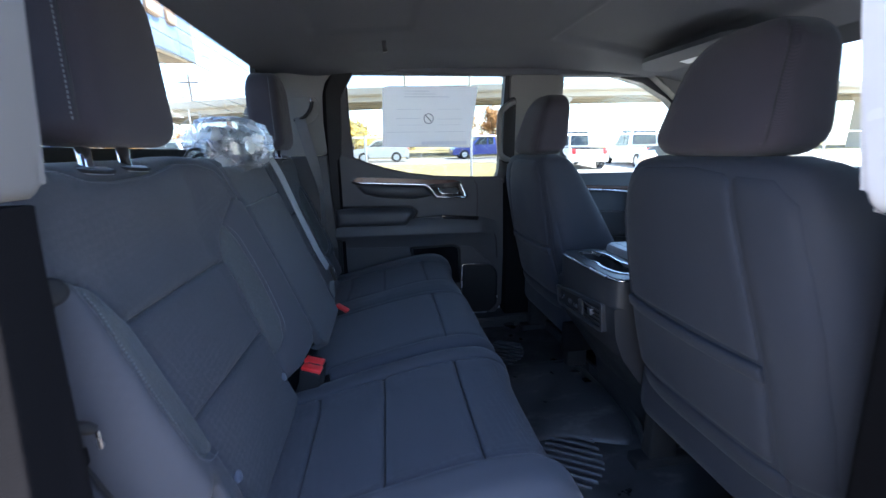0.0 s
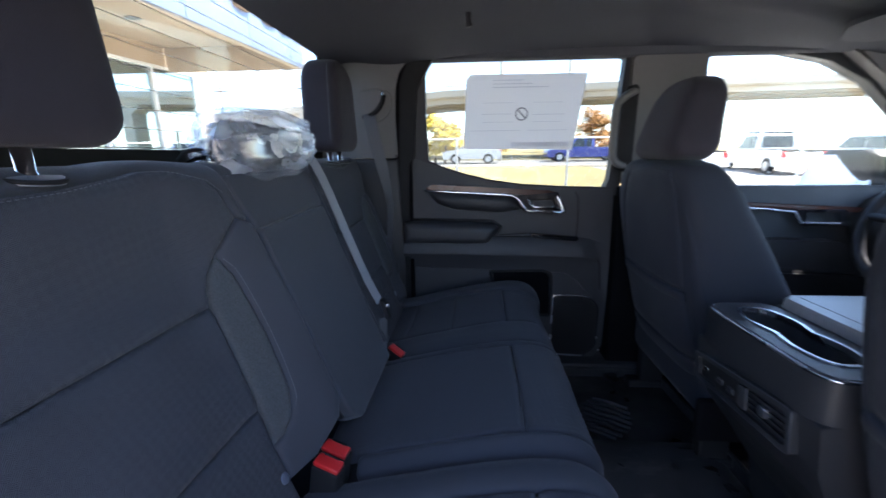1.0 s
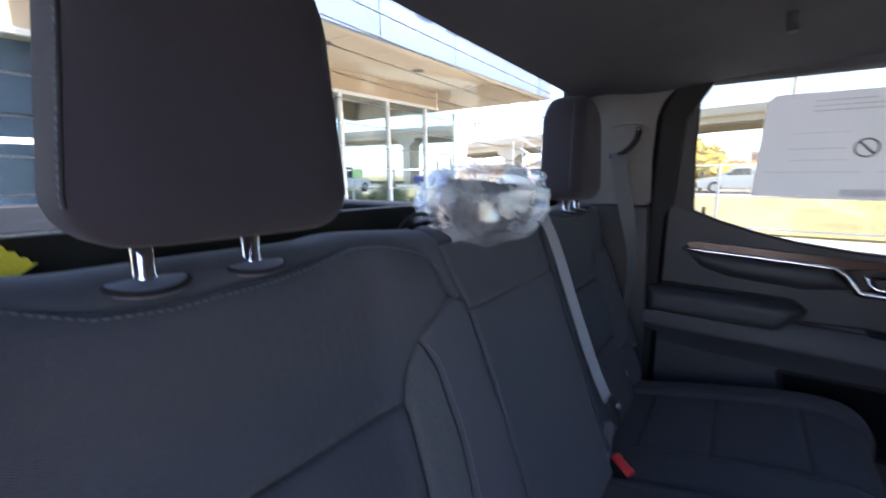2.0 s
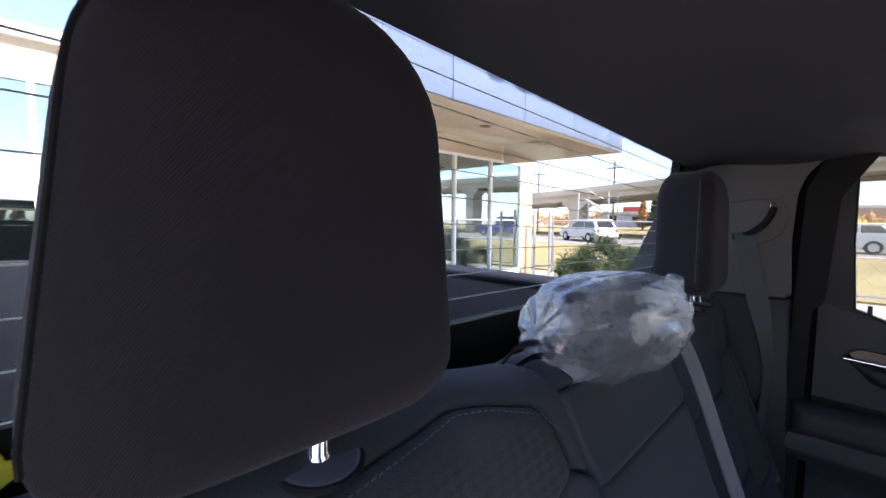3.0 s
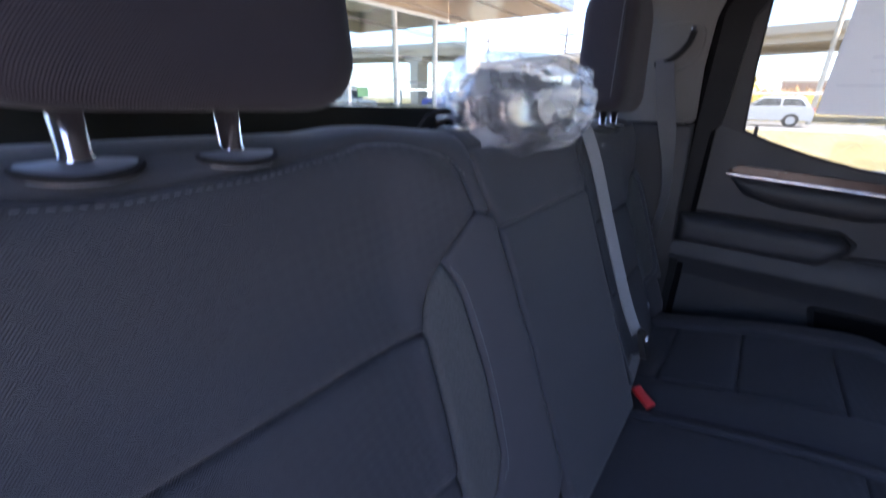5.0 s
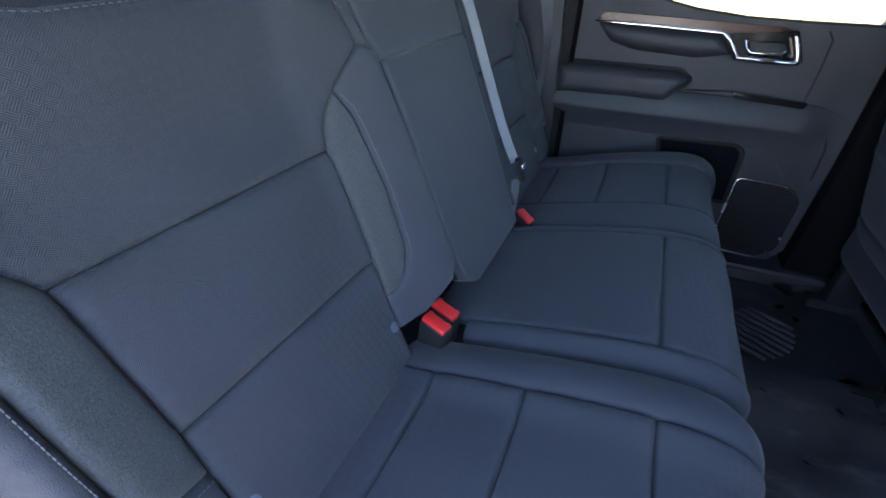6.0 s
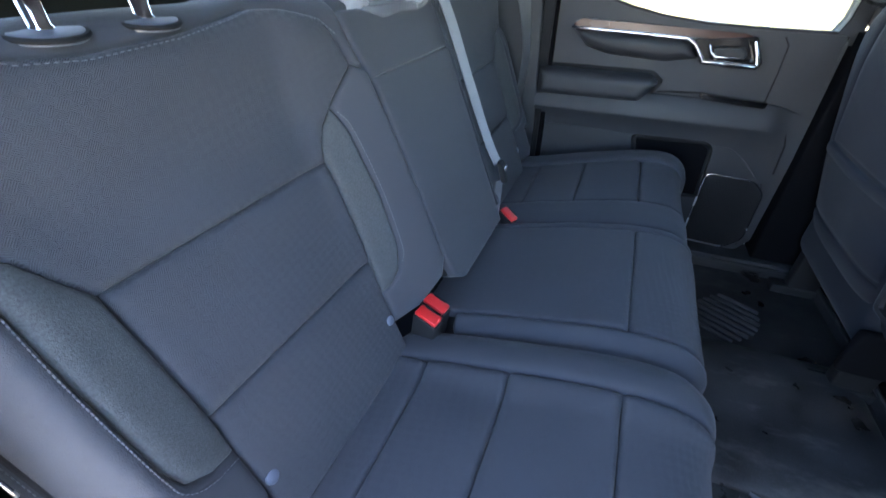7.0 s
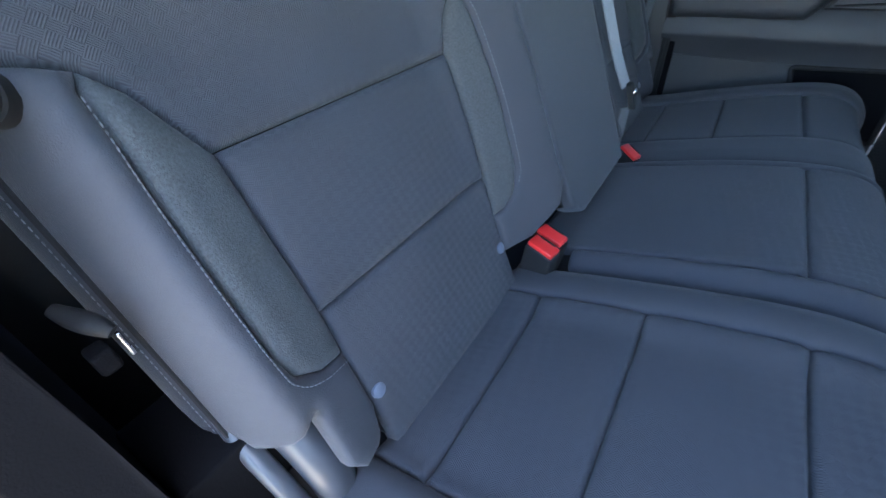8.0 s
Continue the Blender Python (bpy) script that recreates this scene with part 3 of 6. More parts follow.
    sp = rounded([(1.075, 0.337), (1.21, 0.33), (1.25, 0.29), (1.25, 0.12), (1.205, 0.078), (1.072, 0.085)], 0.02)
    s = part("speaker", plate(sp, to, 0.03, 0.042, 0.004, 2), BLACK, d, "black speaker grille with thin chrome rim")
    part("rim", tube([to(u, v, 0.042) for u, v in sp], 0.0028, 6, closed=True), SATIN, s)
    mesh_bm = bmesh.new()
    for i in range(19):
        for j in range(25):
            u, v = 1.085 + i * 0.0085 + (0.004 if j % 2 else 0), 0.098 + j * 0.0092
            if u + v * 0.25 < 1.312 and u < 1.242:
                box((u, 0.8 - 0.0445, v), (u + 0.004, 0.8 - 0.042, v + 0.004), 0, bm=mesh_bm)
    part("grille", mesh_bm, BLACK, s)
    part("lock_stud", tube([to(0.62, 0.835, 0.02), to(0.62, 0.86, 0.02)], [0.005, 0.004], 8), PLASTIC, d)
    return d


rear_door()
solid("door_jamb", box((0.462, 0.746, 0.09), (0.535, 0.763, 1.2)), DARK_TRIM, "black door jamb beside the rear pillar", "jamb", kind="structure")
# black seal band between pillar trim and the door frame
solid("door_frame", plate(rounded([(0.485, 0.10), (0.515, 0.10), (0.525, 0.84), (0.545, 0.86), (0.56, 1.1), (0.62, 1.20), (0.54, 1.21), (0.50, 1.12), (0.492, 0.86)], 0.01), xz(0.80), 0.03, 0.06, 0.012, 3), BLACK, "black rubber door seal beside the rear door", "door seal", kind="structure")


# ---- front door across the cab ----
def front_door():
    d = thing("door_front", (1.9, 0.8, 0.08), "closed black front truck door with window", "door", kind="structure")
    to = xz(0.80)
    part("door_shell", wall_with([(1.50, 0.70), (2.42, 0.70), (2.42, 0.9), (2.25, 1.12), (2.05, 1.23), (1.50, 1.25)], FRONT_OPEN, to, -0.02, 0.03), PLASTIC, d)
    part("door_panel", plate(rounded([(1.50, 0.09), (2.40, 0.09), (2.42, 0.748), (1.50, 0.754)], 0.012), to, -0.02, 0.036, 0.01, 2), PLASTIC_SOFT, d)
    g = part("pane", plate(FRONT_OPEN, to, 0.0, 0.004), GLASS_FRONT, d)
    g.visible_shadow = False
    st = part("pull_strip", plate(rounded([(1.55, 0.705), (2.20, 0.672), (2.20, 0.655), (1.55, 0.69)], 0.005), to, 0.03, 0.06, 0.005, 2), BRONZE, d, "dark bronze gloss strip")
    part("chrome_line", tube([to(1.55, 0.685, 0.06), to(1.80, 0.672, 0.062), to(1.90, 0.662, 0.062), to(1.93, 0.622, 0.062), to(2.06, 0.618, 0.062)], 0.004, 8), SATIN, st)
    part("outer_skin", box((1.395, 0.825, -0.03), (2.45, 0.85, 0.72), 0.008), PAINT, d)
    part("handle_bezel", ring(rounded([(1.91, 0.67), (1.93, 0.615), (2.09, 0.61), (2.07, 0.67)], 0.006), rounded([(1.935, 0.66), (1.945, 0.628), (2.065, 0.625), (2.055, 0.66)], 0.006), to, 0.03, 0.064), CHROME, d, "chrome bezel")
    part("armrest", plate(rounded([(1.55, 0.575), (2.05, 0.56), (2.15, 0.50), (2.1, 0.45), (1.55, 0.47)], 0.02), to, 0.03, 0.10, 0.02, 3), PLASTIC, d)
    part("lower_band", plate(rounded([(1.55, 0.44), (2.25, 0.42), (2.25, 0.33), (1.55, 0.35)], 0.02), to, 0.03, 0.055, 0.012, 3), PLASTIC, d)
    return d


front_door()


def front_door_near():
    d = thing("door_front", (1.9, -0.8, 0.08), "closed black front truck door with clear window", "door", kind="structure")
    to = xz(-0.80, -1)
    part("door_shell", wall_with([(1.50, 0.70), (2.42, 0.70), (2.42, 0.9), (2.25, 1.12), (2.05, 1.23), (1.50, 1.25)], FRONT_OPEN, to, -0.02, 0.03), PLASTIC, d)
    part("door_panel", plate(rounded([(1.50, 0.09), (2.40, 0.09), (2.42, 0.74), (1.50, 0.745)], 0.02), to, -0.02, 0.03, 0.01, 2), PLASTIC_SOFT, d)
    g = part("pane", plate(FRONT_OPEN, to, 0.0, 0.004), GLASS_FRONT, d)
    g.visible_shadow = False


front_door_near()

# ---- dashboard and windscreen close the cab in front ----
dash = thing("dashboard", (2.4, 0, 0.4), "black plastic truck dashboard", "dashboard")
prof = [(2.10, 0.62), (2.14, 0.70), (2.25, 0.745), (2.55, 0.76), (2.60, 0.70), (2.60, 0.0), (2.30, 0.0), (2.22, 0.35)]
part("body", plate(rounded(prof, 0.03), lambda u, v, d: Vector((u, d, v)), -0.76, 0.76), PLASTIC_SOFT, dash)
part("screen", plate(rounded([(-0.16, 0.62), (0.14, 0.62), (0.14, 0.80), (-0.16, 0.80)], 0.01), lambda u, v, d: Vector((2.12 - d, u, v)), 0, 0.02, 0.004), PIANO, dash)
wheel = thing("steering_wheel", (2.06, 0.45, 0.66), "black leather steering wheel on the driver's side", "steering wheel")
wc, wr = Vector((2.06, 0.45, 0.66)), 0.19
wring = [wc + Vector((0.40 * math.sin(a), 0, 0)) * wr + Vector((0, math.cos(a), 0.917 * math.sin(a))) * wr for a in [k * math.pi / 20 for k in range(40)]]
part("rim", tube(wring, 0.016, 8, closed=True), PLASTIC, wheel)
part("hub", tube([wc - Vector((0.03, 0, -0.012)), wc + Vector((0.12, 0, -0.05))], [0.07, 0.05], 16), PLASTIC, wheel)
for a in (0.0, math.pi, -math.pi / 2):
    q = wc + Vector((0.40 * math.sin(a), math.cos(a), 0.917 * math.sin(a))) * wr
    part("spoke", tube([wc, q], 0.014, 8), PLASTIC, wheel)
screen = thing("windscreen", (2.5, 0, 0.76), "raked clear windscreen", "window", kind="structure")
WS = lambda u, v, d: Vector((2.62 - (v - 0.74) * 1.12, u, v + d))
ws_in = rounded([(-0.68, 0.76), (0.68, 0.76), (0.60, 1.185), (-0.60, 1.185)], 0.05)
part("window_frame", ring(rounded([(-0.80, 0.70), (0.80, 0.70), (0.76, 1.25), (-0.76, 1.25)], 0.05), ws_in, WS, -0.02, 0.02), PLASTIC_SOFT, screen)
for sgn in (-1, 1):
    solid("pillar_trim", plate(rounded([(1.97, 1.192), (2.10, 1.192), (2.30, 1.03), (2.46, 0.86), (2.42, 0.79), (2.36, 0.80), (2.25, 0.95), (2.11, 1.09)], 0.01), lambda u, v, d, sgn=sgn: Vector((u, sgn * (0.765 - d), v)), 0.0, 0.05, 0.012, 3), PILLAR, "light grey trim on the windscreen pillar", "pillar", kind="structure")
pane = part("pane", plate(ws_in, WS, 0, 0.004), GLASS_FRONT, screen)
pane.visible_shadow = False


# ---- rear bench ----
BACK = Profile([(0.50, 0.31), (0.466, 0.40), (0.421, 0.52), (0.372, 0.65), (0.335, 0.75), (0.309, 0.82), (0.292, 0.844), (0.265, 0.853), (0.225, 0.848), (0.19, 0.82)])
SEAT = Profile([(0.465, 0.322), (0.52, 0.333), (0.60, 0.353), (0.70, 0.376), (0.80, 0.395), (0.87, 0.402), (0.918, 0.396), (0.948, 0.372), (0.957, 0.335), (0.952, 0.27), (0.94, 0.215)])
SKEW = 0.02


def back_lift(u, v):
    """Side bolsters and the proud middle seat."""
    if -0.136 - 0.026 * smoothstep(0.44, 0.55, v) <= u <= 0.16:
        return 0.055
    e = 0.42 - abs(u)
    if e > 0:
        k = max(0.0, min(1.0, (e - 0.135) / ((0.284 - 0.027 * smoothstep(0.44, 0.55, v) if u < 0 else 0.26) - 0.135)))
        return 0.055 * (0.55 * k + 0.45 * smoothstep(0, 1, k))
    return (0.026 * smoothstep(0.135, 0.235, -e) - 0.12 * smoothstep(0.225, 0.30, -e)) * (1 - 0.8 * smoothstep(0.40, 0.50, v)) - 0.02 * smoothstep(0.22, 0.29, -e)


def back_to(u, v, h):
    p, n = BACK.at(v)
    apart = smoothstep(0.10, 0.16, abs(abs(u) - 0.43))
    shelf = smoothstep(0.50, 0.58, v)
    full = 0.026 * smoothstep(0.42, 0.55, v) * (1 - smoothstep(0.60, 0.68, v)) * smoothstep(0.16, 0.26, abs(u))
    k = back_lift(u, v)
    return Vector((p.x - n.x * h + 0.936 * k + full + SKEW * (u + 0.42), u, p.y - n.y * h + 0.353 * k * (1 - smoothstep(0.44, 0.55, v)) + shelf * (0.005 * apart + 0.003) + 0.2 * full))


def seat_lift(u):
    if abs(u) <= 0.205:
        return 0.008 - 0.012 * smoothstep(0.175, 0.205, abs(u))
    e = 0.42 - abs(u)
    k = 1.0 if u < 0 else 0.25
    if e > 0:
        return k * (0.011 * smoothstep(0.075, 0.13, e) - 0.018 * smoothstep(0.165, 0.215, e))
    return 0.014 * smoothstep(0.15, 0.20, -e) - 0.03 * smoothstep(0.235, 0.30, -e)


def seat_to(u, s, h):
    p, n = SEAT.at(s)
    h = h + seat_lift(u)
    return Vector((p.x + n.x * h + SKEW * (u + 0.42), u, p.y + n.y * h))


TOP_SEAM = [(0.24, 0.545), (0.22, 0.562), (0.17, 0.572), (0.13, 0.574), (0.09, 0.57), (0.03, 0.562), (-0.06, 0.557), (-0.106, 0.561), (-0.147, 0.573), (-0.24, 0.575)]
OUT_EDGE = [(-0.262, 0.47), (-0.234, 0.461), (-0.203, 0.449), (-0.184, 0.431), (-0.168, 0.402), (-0.152, 0.375)]
IN_EDGE = [(0.166, 0.374), (0.17, 0.395), (0.182, 0.418), (0.21, 0.448), (0.245, 0.49)]
PANELS = {
    "upper_panel": (OUT_EDGE + IN_EDGE + TOP_SEAM + [(-0.272, 0.55)], FABRIC, 0.0055),
    "middle_panel": ([(-0.152, 0.375), (-0.150, 0.323), (-0.147, 0.21), (0.159, 0.205), (0.164, 0.29), (0.166, 0.374)], FABRIC, 0.0055),
    "lower_panel": ([(-0.147, 0.21), (-0.150, 0.155), (-0.152, 0.02), (0.152, 0.02), (0.153, 0.14), (0.159, 0.205)], FABRIC, 0.0055),
    "outer_inset": ([(-0.203, 0.449), (-0.209, 0.436), (-0.211, 0.34), (-0.210, 0.216), (-0.204, 0.188), (-0.182, 0.170), (-0.150, 0.160), (-0.147, 0.21), (-0.150, 0.323), (-0.152, 0.375), (-0.168, 0.402), (-0.184, 0.431)], FABRIC_INSET, 0.007),
    "outer_bolster": ([(-0.203, 0.449), (-0.234, 0.461), (-0.258, 0.47), (-0.257, 0.40), (-0.257, 0.165), (-0.250, 0.136), (-0.235, 0.138), (-0.211, 0.150), (-0.213, 0.075), (-0.20, 0.055), (-0.165, 0.05), (-0.151, 0.09), (-0.150, 0.160), (-0.182, 0.170), (-0.204, 0.188), (-0.210, 0.216), (-0.211, 0.34), (-0.209, 0.436)], FABRIC_SIDE, 0.007),
    "outer_side": ([(-0.254, 0.40), (-0.255, 0.47), (-0.266, 0.55), (-0.279, 0.555), (-0.276, 0.40), (-0.275, 0.19), (-0.271, 0.15), (-0.262, 0.130), (-0.248, 0.126), (-0.254, 0.165)], FABRIC_SIDE, 0.004),
    "inner_inset": ([(0.159, 0.205), (0.164, 0.29), (0.166, 0.374), (0.17, 0.395), (0.182, 0.418), (0.202, 0.440), (0.213, 0.40), (0.217, 0.30), (0.21, 0.20), (0.194, 0.162), (0.172, 0.148), (0.153, 0.146)], FABRIC_INSET, 0.007),
    "inner_bolster": ([(0.202, 0.440), (0.21, 0.448), (0.245, 0.49), (0.255, 0.47), (0.259, 0.30), (0.258, 0.13), (0.245, 0.10), (0.20, 0.08), (0.153, 0.085), (0.153, 0.146), (0.172, 0.148), (0.194, 0.162), (0.21, 0.20), (0.217, 0.30), (0.213, 0.40)], FABRIC_SIDE, 0.005),
    "top_roll": (TOP_SEAM + [(-0.272, 0.55), (-0.282, 0.56), (-0.285, 0.70), (0.258, 0.70), (0.258, 0.48), (0.245, 0.49)], FABRIC_SIDE, 0.003),
}


def seat_back(b, c, s):
    """One outer seat back round y = c; s = +1 where the middle of the cab lies towards +y."""
    to = lambda e, v, h: back_to(c + s * e, v, h)
    edge = 0.280 if s > 0 else 0.255
    core = [(-0.15, 0.03), (edge, 0.10), (edge, 0.45), (0.255, 0.55), (0.255, 0.66), (-0.272, 0.66), (-0.264, 0.45), (-0.262, 0.19), (-0.2, 0.17)]
    k = part("backrest", pad(core, lambda e, v, h: to(e, v, h - 0.014), 0.0, 0.01, 0.02, 0.0, 0.075), PIPING, b)
    for name, (outline, mat, puff) in PANELS.items():
        flush = name in ("inner_bolster", "inner_inset")
        if name == "outer_side":
            outline = [(-0.2572 + (e + 0.248) * 0.5, v) for e, v in outline]
        if name == "outer_bolster":
            outline = [(e - 0.005 * smoothstep(0.235, 0.255, -e), v) for e, v in outline]
        if s > 0:
            outline = [(e + 0.027 * smoothstep(0.225, 0.255, e) * (1 - smoothstep(0.44, 0.55, v)), v) for e, v in outline]
        part(name, pad(outline, to, 0.0055 if flush else puff, 0.007 if flush else 0.012, 0.0105, 0.0015 if flush else 0.0045, 0.018, 0.0012, 0.0002 if flush else 0.0005), mat, k, sharp=80)
    line = [to(e, v - 0.008, 0.0075) for e, v in [tuple(p) for p in resample(TOP_SEAM, 0.006, False)]]
    part("stitching", stitches(line, 0.0065, 0.004, 0.0007), THREAD, k, "grey thread stitching")
    st = [(-0.212, 0.432), (-0.216, 0.34), (-0.215, 0.216), (-0.208, 0.184), (-0.184, 0.165), (-0.152, 0.155)]
    line = [to(p.x, p.y, 0.0072) for p in resample([tuple(q)[:2] for q in smooth_line([(a, d, 0) for a, d in st], 8)], 0.005, False)]
    part("stitching", stitches(line, 0.0052, 0.0036, 0.0007), THREAD, k, "grey thread stitching")
    st = [(0.205, 0.432), (0.2165, 0.40), (0.2205, 0.30), (0.2135, 0.20), (0.204, 0.176)]
    line = [to(p.x, p.y, 0.0062) for p in resample([tuple(q)[:2] for q in smooth_line([(a, d, 0) for a, d in st], 8)], 0.005, False)]
    part("stitching", stitches(line, 0.0052, 0.0036, 0.0006), THREAD, k, "grey thread stitching")
    pipe = [to(-0.2615, 0.155 + 0.33 * j / 40, 0.004) for j in range(41)]
    part("piping", tube(pipe, 0.0022, 6), PIPING, k)
    part("edge_stitching", stitches([to(-0.2655, 0.165 + 0.32 * j / 40, 0.0048) for j in range(41)], 0.006, 0.004, 0.0007), THREAD, k)
    for e in (-0.14, 0.14):
        p, q = to(e, 0.098, 0.003), to(e, 0.098, 0.0065)
        part("anchor_button", tube([p, q, q + (q - p) * 0.25], [0.0088, 0.0085, 0.007], 16), BUTTON, k, "small round anchor button")


BUTTON = material("blue_grey_button", (0.11, 0.125, 0.165), 0.35, spec=0.5, stain=0.05)
near_seat = thing("rear_seat", (0.62, -0.42, 0.16), "charcoal fabric single rear seat with stitched bolsters", "car seat", "rear bench seats")
far_seat = thing("rear_seat", (0.62, 0.2, 0.16), "charcoal fabric double rear seat beside the far door", "car seat", "rear bench seats")
seat_back(near_seat, -0.42, 1)
seat_back(far_seat, 0.42, -1)
mid = part("middle_backrest", pad([(-0.128, 0.08), (0.16, 0.04), (0.16, 0.64), (-0.155, 0.64), (-0.155, 0.56), (-0.128, 0.44)], lambda u, v, h: back_to(u, v, h - 0.014), 0, 0.01, 0.02, 0, 0.1), PIPING, far_seat)
for outline in (rounded([(-0.135, 0.456), (-0.133, 0.12), (-0.122, 0.075), (-0.09, 0.05), (0.158, 0.05), (0.158, 0.462)], [0, 0.008, 0.008, 0.008, 0.004, 0]), [(-0.135, 0.456), (0.158, 0.462), (0.158, 0.565), (-0.158, 0.565), (-0.150, 0.52)]):
    part("front_panel", pad(outline, back_to, 0.005, 0.006, 0.0105, 0.0022, 0.03, 0.001, 0.0), FABRIC_SIDE, mid, sharp=80)
part("top_roll", pad([(-0.158, 0.567), (0.158, 0.567), (0.158, 0.70), (-0.158, 0.70)], back_to, 0.004, 0.02, 0.012, 0.004, 0.03), FABRIC_SIDE, mid, sharp=80)
part("side_edge", plate([(0.09, -0.03), (0.09, 0.052), (0.55, 0.045), (0.60, -0.03)], lambda v, h, d: back_to(0.16, v, h - 0.045) + Vector((0, d, 0)), 0, 0.012), FABRIC_SIDE, mid)


def cushion_panels(b, name, to, us, soft=False):
    """Cross seams on the seat, with side strips; us: outer edge, the inner panel's two edges, inner edge."""
    S = [SEAT.find_x(x) for x in (0.475, 0.548, 0.685, 0.842)]
    S.append(SEAT.length - 0.075)
    if name == "middle_cushion":
        del S[1:3]
    a, p, q, z = us
    core = [(a, S[0]), (z, S[0]), (z, SEAT.length), (a, SEAT.length)]
    k = part(name, pad(core, lambda e, v, h: to(e, v, h - 0.012), 0, 0.01, 0.03, 0, 0.05), PIPING, b)
    for s0, s1 in zip(S, S[1:]):
        part("seat_panel", pad([(p, s0), (q, s0), (q, s1), (p, s1)], to, 0.005, 0.009, 0.0105, 0.0030 if soft else 0.0042, 0.018, 0.0026, 0.0 if soft else 0.0005), FABRIC, k, sharp=80)
    for (u0, u1) in ((a, p), (q, z)):
        back = SEAT.find_x(0.55) if abs(to(0.5 * (u0 + u1), 0.1, 0).y + 0.185) < 0.02 else S[0]
        part("side_strip", pad(rounded([(u0, back), (u1, back), (u1, S[-1]), (u0, S[-1])], 0.012), to, 0.006 if soft else 0.007, 0.012 if soft else 0.022, 0.0105, 0.0025 if soft else 0.004, 0.018, 0.0035, 0.0 if soft else 0.0006), FABRIC_SIDE, k, sharp=80)
    part("front_skirt", pad([(a, S[-1]), (z, S[-1]), (z, SEAT.length), (a, SEAT.length)], to, 0.003, 0.02, 0.014, 0.004, 0.018, 0.0, 0.0013), FABRIC_SIDE, k, sharp=80)
    line = [to(a + (z - a) * j / 80, S[-1] - 0.008, 0.006) for j in range(81)]
    part("stitching", stitches(line, 0.007, 0.0045, 0.0008), THREAD, k, "grey thread stitching")


cushion_panels(near_seat, "cushion", lambda e, v, h: seat_to(-0.42 + e, v, h), (-0.30, -0.175, 0.128, 0.213))
cushion_panels(far_seat, "cushion", lambda e, v, h: seat_to(0.42 - e, v, h), (-0.30, -0.175, 0.095, 0.213), True)
cushion_panels(far_seat, "middle_cushion", seat_to, (-0.203, -0.165, 0.165, 0.203), True)
part("base", box((0.46, -0.69, 0.16), (0.915, -0.21, 0.30), 0.02), PLASTIC, near_seat)
part("base", box((0.46, -0.2, 0.16), (0.915, 0.69, 0.30), 0.02), PLASTIC, far_seat)
solid("seat_riser", box((0.30, -0.66, 0.0), (0.80, 0.66, 0.17), 0.02), CARPET, "black carpeted riser under the rear bench", "seat base")


def superblock(sections, n=40, power=4.0):
    """A rounded body from slices: (z, centre x, centre y, half depth, half width)."""
    bm = bmesh.new()
    rows = []
    for z, cx, cy, a, b in sections:
        row = []
        for k in range(n):
            t = 2 * math.pi * k / n
            ct, st = math.cos(t), math.sin(t)
            row.append(bm.verts.new((cx + a * math.copysign(abs(ct) ** (2 / power), ct), cy + b * math.copysign(abs(st) ** (2 / power), st), z)))
        rows.append(row)
    for r0, r1 in zip(rows, rows[1:]):
        for k in range(n):
            bm.faces.new((r0[k], r0[(k + 1) % n], r1[(k + 1) % n], r1[k]))
    bm.faces.new(rows[0][::-1])
    bm.faces.new(rows[-1])
    return bm


def slices(z0, z1, cx0, cx1, cy, a, b0, b1, cap=0.03, m=18, over=1.0):
    out = []
    for i in range(m + 1):
        t = i / m
        t = 0.5 - 0.5 * math.cos(math.pi * t)
        z = z0 + (z1 - z0) * t
        e, r = (z - z0, cap) if z - z0 < z1 - z else (z1 - z, cap * over)
        f = math.sqrt(max(0.0, 1 - (1 - min(e / r, 1)) ** 2))
        k = 0.55 + 0.45 * f
        wide = b0 + (b1 - b0) * t
        out.append((z, cx0 + (cx1 - cx0) * t, cy, a * k, wide - r * (1 - f)))
    return out


